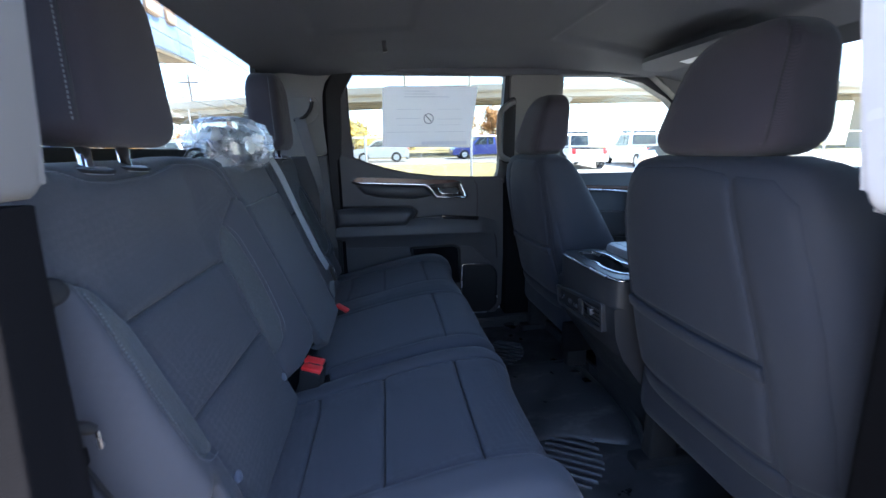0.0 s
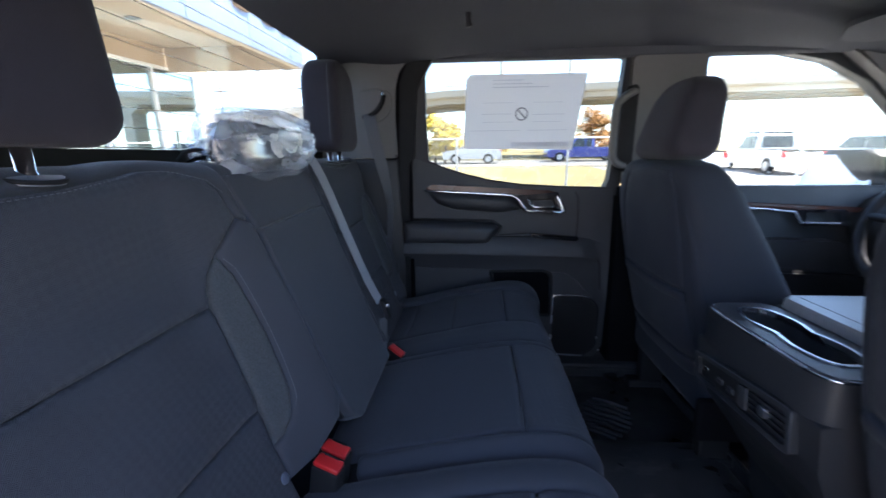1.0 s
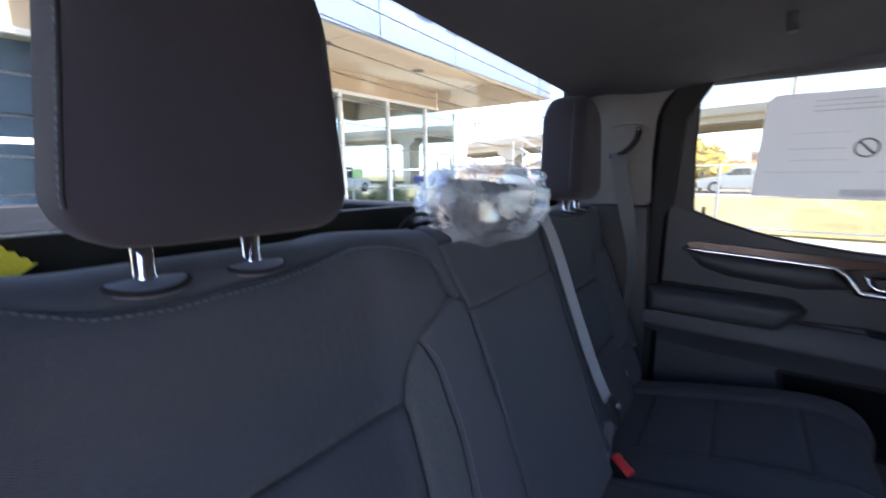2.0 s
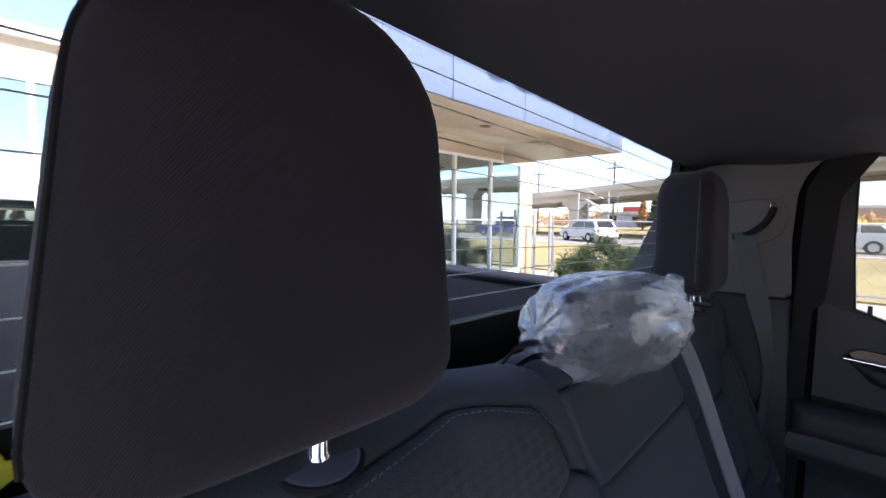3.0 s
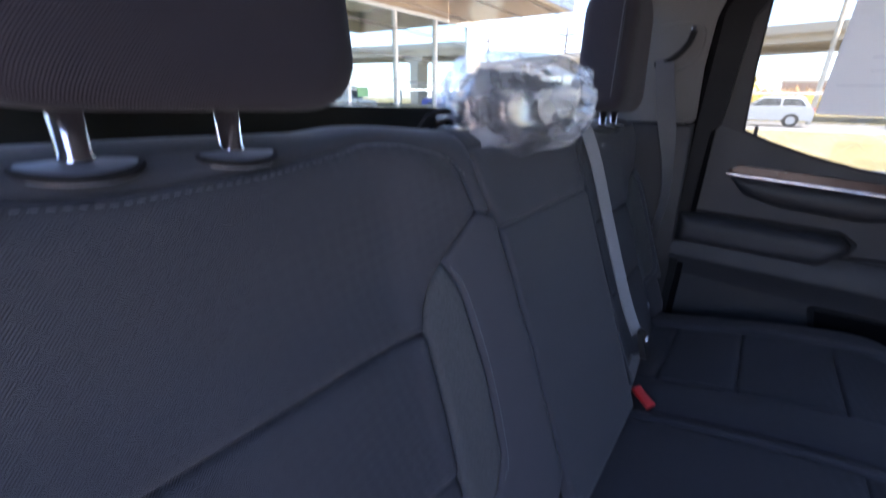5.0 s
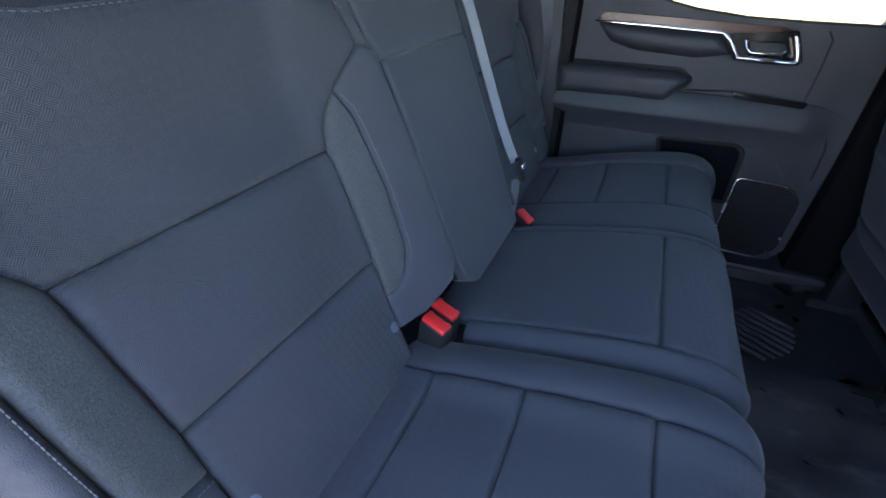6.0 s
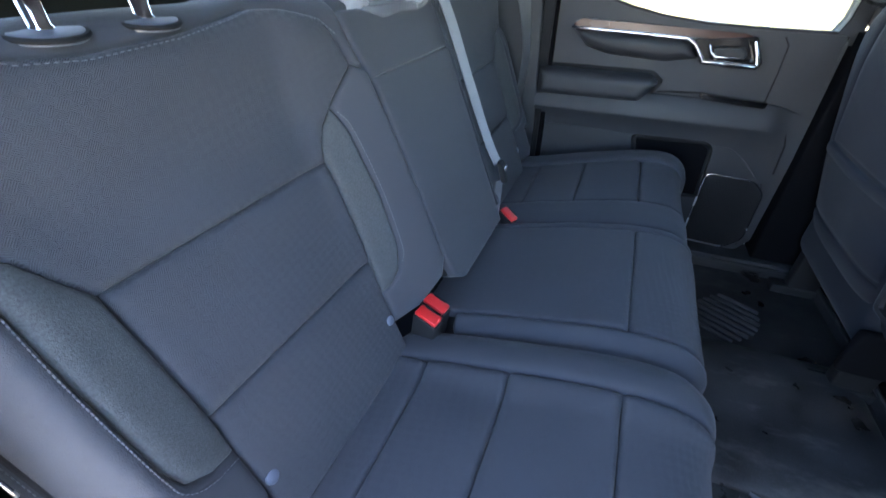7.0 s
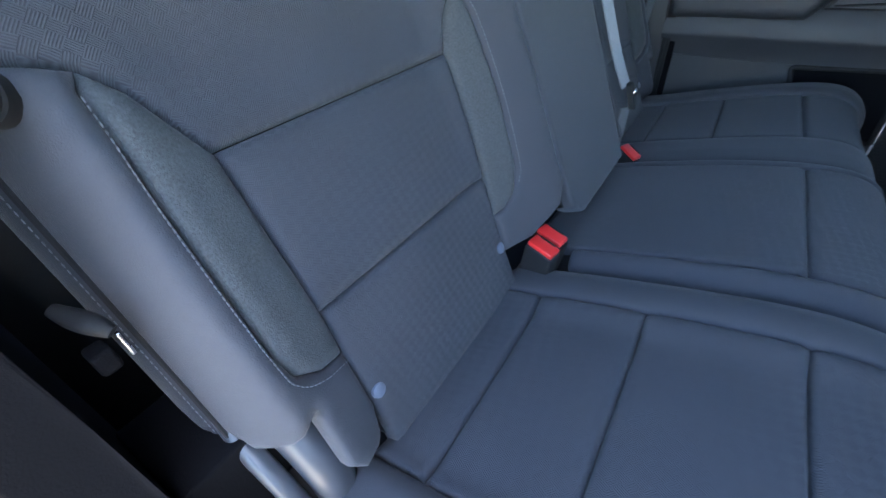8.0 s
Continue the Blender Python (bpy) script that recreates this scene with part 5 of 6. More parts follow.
mr.inputs[1].default_value, mr.inputs[2].default_value, mr.inputs[3].default_value, mr.inputs[4].default_value = 0.38, 0.62, 0.08, 0.24
fr = bt.nodes.new("ShaderNodeLayerWeight")
fr.inputs[0].default_value = 0.35
m1, m2 = bt.nodes.new("ShaderNodeMixShader"), bt.nodes.new("ShaderNodeMixShader")
bt.links.new(nz.outputs[0], mr.inputs[0])
bt.links.new(mr.outputs[0], m1.inputs[0])
bt.links.new(tr.outputs[0], m1.inputs[1])
bt.links.new(di.outputs[0], m1.inputs[2])
gf = bt.nodes.new("ShaderNodeMath")
gf.operation = "MULTIPLY_ADD"
gf.use_clamp = True
gf.inputs[1].default_value, gf.inputs[2].default_value = 0.44, 0.09
bt.links.new(fr.outputs["Facing"], gf.inputs[0])
bt.links.new(gf.outputs[0], m2.inputs[0])
bt.links.new(m1.outputs[0], m2.inputs[1])
bt.links.new(gl.outputs[0], m2.inputs[2])
bt.links.new(m2.outputs[0], bt.nodes["Material Output"].inputs[0])


def lump(centre, size, seed, amp, freq, sub=5, ridges=0.0, spin=0.0):
    bm = bmesh.new()
    bmesh.ops.create_icosphere(bm, subdivisions=sub, radius=1.0)
    c, s = math.cos(spin), math.sin(spin)
    for v in bm.verts:
        d = v.co.normalized()
        q = d * freq + Vector((seed, seed * 1.7, 0))
        k = 1 + amp * noise.noise(q) + ridges * (1 - 2 * abs(noise.noise(q * 2.3))) * 0.5 + ridges * 0.5 * (1 - 2 * abs(noise.noise(q * 5.1)))
        p = Vector([math.copysign(abs(d[i]) ** 0.8, d[i]) * size[i] * k for i in range(3)])
        v.co = Vector(centre) + Vector((p.x * c - p.y * s, p.x * s + p.y * c, p.z))
    return bm


def film(centre, size, seed, planes, spin, sub=6, gather=1.0):
    """Stretched film: broad flats, long gathers that run to the tied end, fine wrinkles between."""
    rnd = random.Random(seed)
    cuts = []
    for _ in range(planes):
        n = Vector((rnd.gauss(0, 1), rnd.gauss(0, 0.7), rnd.gauss(0, 1))).normalized()
        cuts.append((n, rnd.uniform(0.90, 1.02)))
    bm = bmesh.new()
    bmesh.ops.create_icosphere(bm, subdivisions=sub, radius=1.0)
    c, s = math.cos(spin), math.sin(spin)
    for v in bm.verts:
        d = v.co.normalized()
        k = 1.0 / (abs(d.x) ** 2.7 + abs(d.y) ** 2.7 + abs(d.z) ** 2.7) ** (1 / 2.7)
        k = min([k] + [o / n.dot(d) for n, o in cuts if n.dot(d) > 0.35])
        a = math.atan2(d.z, d.x)
        ring_co = Vector((math.cos(a), math.sin(a), 0))
        tied = smoothstep(-0.5, 0.9, d.y)
        long_fold = 1 - 2.4 * abs(noise.noise(ring_co * 2.6 + Vector((seed, 0, d.y * 0.9))))
        fine_fold = 1 - 2.4 * abs(noise.noise(ring_co * 7.0 + Vector((0, seed, d.y * 1.6 + 0.6 * d.z))))
        k += gather * ((0.026 + 0.034 * tied) * long_fold + (0.006 + 0.012 * tied) * fine_fold) + 0.05 * noise.noise(d * 1.7 + Vector((seed, seed, 0)))
        p = Vector([d[i] * size[i] * k for i in range(3)])
        if p.z < -0.035:
            p.z = -0.035 + (p.z + 0.035) * (0.35 + 0.65 * smoothstep(0.0, 0.04, p.x))
        p.z -= 0.016 * smoothstep(0.0, 0.045, p.x) * smoothstep(0.03, -0.05, p.y) if p.z < 0 else 0.0
        v.co = Vector(centre) + Vector((p.x * c - p.y * s, p.x * s + p.y * c, p.z))
    return bm


def crumple(centre, size, seed):
    """A crumpled sheet: flat facets with sharp creases and jagged edges."""
    rnd = random.Random(seed)
    bm = bmesh.new()
    bmesh.ops.create_icosphere(bm, subdivisions=2, radius=1.0)
    for v in bm.verts:
        k = rnd.uniform(0.74, 1.15)
        v.co = Vector(centre) + Vector([v.co[i] * size[i] * k for i in range(3)])
    return bm


WAD = material("cream_tissue_paper", (0.76, 0.73, 0.64), 0.7, spec=0.3, stain=0.08)
bag = thing("plastic_bag", (0.35, 0.02, 0.86), "clear plastic bag with dark folded goods on the seat top", "bag")
part("film", film((0.346, -0.006, 0.894), (0.060, 0.132, 0.064), 3, 12, -0.3), BAG, bag, "creased clear plastic film", sharp=70)
part("neck", film((0.386, 0.128, 0.940), (0.012, 0.020, 0.011), 8, 8, 0.2, 4, 2.0), BAG, bag)
part("folded_bundle", lump((0.338, -0.045, 0.892), (0.035, 0.062, 0.038), 5.4, 0.2, 2.2, 5, 0.16, -0.3), PLASTIC_SOFT, bag, "dark folded bundle")
part("folded_bundle", lump((0.352, 0.058, 0.888), (0.030, 0.050, 0.034), 9.4, 0.2, 2.2, 5, 0.16, -0.3), PLASTIC, bag, "dark folded bundle")
for centre, size, seed in (((0.384, 0.000, 0.894), (0.010, 0.036, 0.022), 2), ((0.389, 0.046, 0.902), (0.010, 0.030, 0.026), 7), ((0.387, 0.084, 0.908), (0.009, 0.020, 0.022), 4)):
    part("paper_wad", crumple(centre, size, seed), WAD, bag, "crumpled cream paper", sharp=1)
cable = thing("strap_end", (0.33, -0.17, 0.87), "black strap end lying beside the bag", "strap")
part("strap", ribbon(smooth_line([(0.322, -0.115, 0.880), (0.312, -0.14, 0.884), (0.304, -0.160, 0.878), (0.300, -0.172, 0.866)], 6), (0.002, 0.001, 0.003), 0.0015), BLACK, cable)
part("loop", ribbon(smooth_line([(0.330, -0.118, 0.868), (0.322, -0.142, 0.872), (0.314, -0.160, 0.866), (0.308, -0.170, 0.858)], 6), (0.002, 0.001, 0.003), 0.0015), PIANO, cable)

# ---- paper on the rear door window ----
paper = thing("paper_sheet", (0.94, 0.79, 0.88), "white printed sheet taped inside the door window", "paper")
PP = lambda u, v, d: Vector((u, 0.793 - d, v))
part("sheet", plate([(0.725, 0.893), (1.122, 0.885), (1.162, 1.148), (0.752, 1.15), (0.735, 1.135)], PP, 0.0, 0.0008), SHEET, paper)
BARS = [(0.83, 0.94, 1.128, 0.0025), (0.83, 0.97, 1.116, 0.0022), (0.83, 1.03, 1.104, 0.0028), (0.795, 0.905, 1.052, 0.0015), (0.975, 1.08, 1.052, 0.0015), (0.795, 0.905, 0.985, 0.0015), (0.975, 1.08, 0.985, 0.0015), (0.79, 0.90, 1.013, 0.002), (0.975, 1.09, 1.010, 0.002), (0.745, 0.93, 0.955, 0.0018), (0.96, 1.10, 0.955, 0.0018)]
for x0, x1, z, h in BARS:
    part("print_bar", box((x0, 0.7905, z), (x1, 0.7919, z + h)), INK, paper)
part("print_block", box((0.90, 0.7905, 0.897), (1.108, 0.7919, 0.914)), FAINT, paper, "faint grey printed block")
cc = Vector((0.935, 0.7912, 1.013))
part("round_mark", tube([cc + Vector((0.021 * math.cos(a), 0, 0.021 * math.sin(a))) for a in [j * math.pi / 14 for j in range(28)]], 0.0022, 6, closed=True), INK_DARK, paper, "round mark with a diagonal bar")
part("mark_bar", tube([cc + Vector((-0.013, 0, 0.014)), cc + Vector((0.013, 0, -0.014))], 0.0028, 6), INK_DARK, paper)

# ---- small things overhead and on the pillars ----
hook = thing("coat_hook", (0.741, 0.43, 1.215), "small black coat hook on the headliner", "hook")
part("peg", tube([(0.741, 0.43, 1.25), (0.741, 0.43, 1.225), (0.745, 0.43, 1.207)], [0.010, 0.007, 0.009], 10), PLASTIC, hook)
grab = thing("grab_handle", (1.31, 0.76, 0.85), "grey and black plastic grab handle on the door pillar", "handle")
GRIP = smooth_line([(1.312, 0.736, 1.076), (1.290, 0.720, 1.070), (1.252, 0.697, 1.046), (1.237, 0.690, 1.026), (1.234, 0.689, 0.99), (1.233, 0.689, 0.93), (1.236, 0.691, 0.872), (1.243, 0.697, 0.850), (1.264, 0.714, 0.834), (1.292, 0.736, 0.828)], 8)
part("grip", tube([p + Vector((0.004, 0.010, 0)) for p in GRIP], 0.0135, 12), PLASTIC_SOFT, grab)
part("grip_face", tube(GRIP, 0.0115, 12), PILLAR, grab, "paler grey outer face")
part("backing", plate(rounded([(1.262, 0.815), (1.318, 0.80), (1.322, 1.10), (1.290, 1.095), (1.268, 1.05)], 0.012), lambda u, v, d: Vector((u, 0.748 - d, v)), 0.0, 0.016, 0.005, 2), BLACK, grab)
tag = thing("yellow_tag", (0.17, -0.60, 0.85), "yellow plastic tag hanging behind the rear seat", "tag")
teeth = [(-0.572, 0.912)] + [p for k in range(8) for p in ((-0.568 + 0.0065 * k, 0.9105 - 0.0058 * k), (-0.566 + 0.0065 * k, 0.9055 - 0.0058 * k))] + [(-0.517, 0.865), (-0.531, 0.855), (-0.575, 0.866)]
part("tag", plate(teeth, lambda u, v, d: Vector((0.215 + d, u - 0.013, v)), 0.0, 0.003), YELLOW, tag)
visor = thing("sun_visor", (2.0, 0.42, 1.2), "charcoal sun visor with a lit mirror flap", "visor")
VZ = lambda u, v, d: Vector((v, u, 1.188 + (v - 1.74) * 0.02 + d))
part("flap", plate(rounded([(0.05, 1.745), (0.46, 1.735), (0.62, 1.85), (0.66, 1.98), (0.05, 1.96)], 0.04), VZ, 0.0, 0.016, 0.006, 3), HEADLINER, visor)
part("label", plate([(0.29, 1.88), (0.43, 1.875), (0.47, 1.945), (0.30, 1.95)], VZ, -0.0012, -0.0004), PAPER, visor, "pale warning label")
part("hinge_rod", tube([(1.97, 0.10, 1.20), (1.985, 0.64, 1.20), (1.99, 0.64, 1.24)], 0.006, 8), PLASTIC, visor)

# ---- driver's door mirror outside ----
dm = thing("door_mirror", (2.2, 1.0, 0.75), "large black truck door mirror", "mirror")
part("housing", superblock([(0.68, 2.26, 0.97, 0.03, 0.10), (0.70, 2.27, 0.97, 0.055, 0.135), (0.78, 2.28, 0.97, 0.065, 0.14), (0.85, 2.27, 0.97, 0.055, 0.135), (0.875, 2.26, 0.97, 0.03, 0.10)], 32, 4), PLASTIC, dm)
part("mirror_glass", plate(rounded([(0.845, 0.70), (1.095, 0.70), (1.09, 0.855), (0.85, 0.855)], 0.03), lambda u, v, d: Vector((2.207 - d - (u - 0.97) * 0.25 + (v - 0.78) * 0.30, u, v)), 0, 0.006), MIRROR, dm)
part("arm", tube([(2.30, 0.83, 0.70), (2.27, 0.93, 0.70)], 0.03, 10), PLASTIC, dm)

# ---- truck bed behind the cab ----
bed = thing("truck_bed", (-1.0, 0, -0.1), "black lined pickup bed behind the cab", "truck bed")
part("floor", box((-1.85, -0.80, -0.02), (0.0, 0.80, 0.03)), BEDLINER, bed)
for s in (-1, 1):
    part("side_wall", box((-1.88, s * 0.83 - 0.05, 0.0), (0.0, s * 0.83 + 0.05, 0.80), 0.01), BEDLINER, bed)
    part("rail_cap", box((-1.90, s * 0.84 - 0.075, 0.80), (0.01, s * 0.84 + 0.075, 0.83), 0.012), BEDLINER, bed, "black plastic rail cap")
    part("outer_side", box((-1.90, s * 0.94 - 0.03, -0.1), (0.01, s * 0.94 + 0.03, 0.80), 0.02), PAINT, bed)
for k in range(6):
    x = -1.72 + k * 0.29
    part("wall_rib", plate(rounded([(x, 0.22), (x + 0.2, 0.22), (x + 0.2, 0.6), (x, 0.6)], 0.04), lambda u, v, d: Vector((u, 0.78 - d, v)), -0.004, 0.014, 0.012, 3), BEDLINER, bed)
part("tailgate", box((-1.93, -0.80, -0.02), (-1.86, 0.80, 0.82), 0.015), BEDLINER, bed)


# ---- outside: ground, road, building, overpass, trees; the lot slopes under the truck ----
INDOORS = set(scene.objects)
GZ = -0.62
ASPHALT = material("pale_lot_pavement", (0.30, 0.275, 0.24), 0.9, spec=0.2, grain=0.5, grain_scale=60, stain=0.25, stain_scale=0.8)
ROAD = material("grey_road_asphalt", (0.16, 0.155, 0.15), 0.85, spec=0.2, grain=0.4, grain_scale=80, stain=0.2, stain_scale=0.5)
GRASS = material("dry_yellow_grass", (0.20, 0.165, 0.08), 0.95, spec=0.1, grain=0.9, grain_scale=25, stain=0.35, stain_scale=0.7)
CONCRETE = material("pale_concrete", (0.52, 0.45, 0.35), 0.85, spec=0.2, grain=0.4, grain_scale=20, stain=0.2, stain_scale=0.4)
STUCCO = material("beige_stucco_wall", (0.42, 0.33, 0.23), 0.85, spec=0.2, grain=0.3, grain_scale=60, stain=0.1, stain_scale=0.6)
SOFFIT = material("beige_soffit_panels", (0.42, 0.345, 0.255), 0.5, spec=0.4, grain=0.1, grain_scale=40, stain=0.12, stain_scale=0.9)
ACM = material("pale_blue_metal_panels", (0.15, 0.19, 0.27), 0.35, spec=0.5, metal=0.2, stain=0.05, stain_scale=0.7)
ALU = material("white_aluminium_frames", (0.7, 0.7, 0.68), 0.4, spec=0.5, stain=0.05)
SHOWGLASS = glass("showroom_glass", (0.42, 0.52, 0.53), 13.0)
for node in SHOWGLASS.node_tree.nodes:
    if node.type == "BSDF_GLOSSY":
        node.inputs[0].default_value = (0.70, 0.83, 0.87, 1)
INTERIOR = material("pale_showroom_wall", (0.65, 0.63, 0.6), 0.8, stain=0.2, stain_scale=0.5)

solid("ground", box((-600, -600, GZ - 0.3), (600, 600, GZ)), ASPHALT, "pale paved car lot reaching the horizon", "ground", kind="structure")
solid("road", box((-400, 23.7, GZ - 0.1), (400, 33, GZ + 0.01)), ROAD, "grey asphalt road beyond the lot", "road", kind="structure")
solid("grass_verge", box((-300, 11.0, GZ - 0.1), (7.5, 23.5, GZ + 0.05)), GRASS, "dry yellow grass verge beside the road", "grass", kind="structure")
solid("grass_verge", box((-300, 33.3, GZ - 0.1), (300, 75, GZ + 0.05)), GRASS, "dry grass field under the overpass", "grass", kind="structure")
solid("kerb", box((-300, 23.5, GZ - 0.1), (300, 23.7, GZ + 0.13), 0.02), CONCRETE, "pale concrete kerb along the road", "kerb", kind="structure")


def showroom():
    b = thing("showroom", (-6.2, 4, GZ), "single storey glass showroom with a deep canopy", "building")
    X, W, H, F = -6.0, 2.50, 2.95, 2.47
    part("wall", box((X - 9, 9.92, GZ), (X - 0.3, 10.20, 3.0)), STUCCO, b)
    part("wall", box((X - 9, -14, GZ), (X - 8.7, 9.92, 3.0)), INTERIOR, b)
    part("lintel", box((X - 0.25, -14, W + 0.06), (X, 10.2, H)), STUCCO, b, "beige lintel above the windows")
    part("plinth", box((X - 0.2, -14, GZ), (X, 9.62, GZ + 0.2)), ALU, b)
    part("floor", box((X - 9, -14, GZ), (X - 0.2, 9.92, GZ + 0.05)), CONCRETE, b)
    part("corner_post", box((X - 0.3, 9.66, GZ), (X + 0.03, 10.2, W + 0.06), 0.02), STUCCO, b, "beige corner post")
    y = 0.75
    while y < 8.65:
        part("soffit_panel", box((X, y + 0.004, H), (-2.95, min(y + 1.1, 8.65) - 0.004, H + 0.03)), SOFFIT, b)
        y += 1.1
    part("soffit_edge", box((X - 9, 8.65, H - 0.003), (X, 10.25, H + 0.03)), SOFFIT, b)
    part("fascia_return", box((-3.05, 0.75, F), (-2.95, 8.65, H + 0.1)), SOFFIT, b, "beige inner side of the fascia")
    joints = [8.70, 8.04] + [8.04 - 1.595 * j for j in range(1, 5)] + [0.72]
    for hi, lo in zip(joints, joints[1:]):
        part("fascia_panel", box((-2.94, lo + 0.006, F - 0.01), (-2.87, hi - 0.006, 3.45), 0.006), ACM, b, "pale blue metal fascia panel")
    part("fascia_end", box((X - 8, 8.71, F - 0.01), (-2.87, 8.77, 3.45), 0.006), SOFFIT, b, "beige end of the canopy")
    part("roof", box((X, 0.72, 3.0), (-2.96, 8.69, 3.05)), CONCRETE, b)
    part("roof", box((X - 9, -14, 3.0), (X, 10.2, 3.05)), CONCRETE, b)
    part("transom", box((X - 0.08, -14, 1.30), (X + 0.022, 0.70, 1.37)), ALU, b)
    part("coping", box((X - 0.1, -14, H), (X + 0.06, 0.70, 3.10), 0.01), ALU, b, "white metal roof edge")
    for k, y in enumerate((3.9, 4.55, 5.2, 6.0, 6.9, 7.6)):
        w = (0.42, 0.5, 0.36, 0.5, 0.5, 0.36)[k]
        part("sign_shape", plate(rounded([(y, 2.95), (y + w, 2.95), (y + w, 3.24), (y, 3.24)], 0.12), lambda u, v, d: Vector((-2.87 + d, u, v)), 0.0, 0.05, 0.01, 2), SIGNBROWN, b, "plain brown sign shape")
    for z0, z1 in ((GZ, 0.62), (0.632, 1.86), (1.872, H)):
        part("column_panel", box((-3.7, 0.7, z0), (-2.90, 2.30, z1), 0.006), ACM, b, "pale blue clad column")
    ys = [9.62 - 1.415 * i for i in range(17)]
    for y in ys:
        part("mullion", box((X - 0.08, y - 0.03, GZ + 0.2), (X + 0.02, y + 0.03, W)), ALU, b)
    part("transom", box((X - 0.08, -14, W), (X + 0.022, 9.62, W + 0.06)), ALU, b)
    for y0, y1 in zip(ys[1:], ys):
        g = part("pane", box((X - 0.045, y0 + 0.03, GZ + 0.2), (X - 0.035, y1 - 0.03, W)), SHOWGLASS, b)
        g.visible_shadow = False
    for y in (6.47, 4.1, 1.7):
        part("downlight", tube([(-4.86, y, H - 0.012), (-4.86, y, H + 0.01)], 0.12, 20), PLASTIC_GREY, b, "round recessed downlight")
    part("window_sign", box((X - 0.03, 5.62, 0.80), (X - 0.02, 5.90, 0.98)), GREEN, b, "small green window sign")


SIGNBROWN = material("brown_sign_shapes", (0.30, 0.2, 0.13), 0.5, stain=0.08)
GREEN = material("green_sign", (0.14, 0.30, 0.13), 0.5)
showroom()


def overpass():
    o = thing("overpass", (0, 36, GZ), "long concrete overpass climbing on single columns", "overpass")
    knots = [(-220, 1.9), (-60, 2.35), (-30, 2.95), (-16.4, 3.60), (-7.2, 4.24), (-1.2, 4.80), (11.3, 5.20), (40, 5.6), (220, 6.0)]
    rise = lambda x: float(np.interp(x, [q[0] for q in knots], [q[1] for q in knots]))

    def beam(y0, y1, top, low):
        bm = bmesh.new()
        rows = [[bm.verts.new((x, y, z + k)) for y, k in ((y0, low), (y1, low), (y1, top), (y0, top))] for x, z in knots]
        for r0, r1 in zip(rows, rows[1:]):
            for j in range(4):
                bm.faces.new((r0[j], r0[(j + 1) % 4], r1[(j + 1) % 4], r1[j]))
        bm.faces.new(rows[0][::-1])
        bm.faces.new(rows[-1])
        return bm

    part("deck", beam(34, 44, -0.35, -0.60), CONCRETE, o)
    for y in (34.3, 37.3, 40.3, 42.9):
        part("girder", beam(y, y + 0.6, -0.60, -1.02), CONCRETE, o)
    part("parapet", beam(33.85, 34.1, 0.0, -0.50), CONCRETE, o)
    part("handrail", tube([(x, 34, z + 0.3) for x, z in knots], 0.035, 6), STEEL, o)
    for i in range(-4, 5):
        x = -16.4 + i * 33
        z = rise(x) - 1.02
        part("column", plate([(x - 0.5, GZ), (x + 0.5, GZ), (x + 0.5, z - 0.75), (x + 1.15, z - 0.3), (x + 1.15, z), (x - 1.15, z), (x - 1.15, z - 0.3), (x - 0.5, z - 0.75)], lambda u, v, d: Vector((u, 34.4 + d, v)), 0, 1.6, 0.06, 2), CONCRETE, o)


def stair_tower(x, y):
    """Steel stairs that climb to the overpass between slim posts."""
    t = thing("stair_tower", (x, y, GZ), "steel stair tower climbing to the overpass", "stairs")
    flights = [((x + 2.2, 0.0), (x + 0.2, 1.2)), ((x + 0.2, 1.2), (x + 1.9, 2.3)), ((x + 1.9, 2.3), (x + 0.4, 3.2))]
    for k, ((x0, z0), (x1, z1)) in enumerate(flights):
        part("stringer", tube([(x0, y + 0.9 * (k % 2), GZ + z0), (x1, y + 0.9 * (k % 2), GZ + z1)], 0.10, 6), STEEL, t)
        part("handrail", tube([(x0, y + 0.9 * (k % 2), GZ + z0 + 0.9), (x1, y + 0.9 * (k % 2), GZ + z1 + 0.9)], 0.035, 6), STEEL, t)
        for j in range(7):
            f = (j + 0.5) / 7
            part("tread", box((x0 + (x1 - x0) * f - 0.14, y + 0.9 * (k % 2) - 0.4, GZ + z0 + (z1 - z0) * f), (x0 + (x1 - x0) * f + 0.14, y + 0.9 * (k % 2) + 0.4, GZ + z0 + (z1 - z0) * f + 0.04)), STEEL, t)
    for dx in (0.0, 2.5):
        for dy in (-0.5, 1.4):
            part("post", tube([(x + dx, y + dy, GZ), (x + dx, y + dy, GZ + 3.8)], 0.06, 6), STEEL, t)


STEEL = material("galvanised_steel", (0.5, 0.5, 0.5), 0.45, metal=0.6, stain=0.1)
overpass()
stair_tower(-14.9, 32.6)
LEAF_Y = material("yellow_autumn_leaves", (0.42, 0.30, 0.04), 0.7, spec=0.2, stain=0.4, stain_scale=3)
LEAF_O = material("rust_autumn_leaves", (0.30, 0.15, 0.05), 0.7, spec=0.2, stain=0.4, stain_scale=3)
LEAF_G = material("dark_pine_needles", (0.028, 0.046, 0.020), 0.7, spec=0.2, stain=0.4, stain_scale=3)
BARK = material("brown_bark", (0.10, 0.07, 0.05), 0.9, grain=0.8, grain_scale=40)


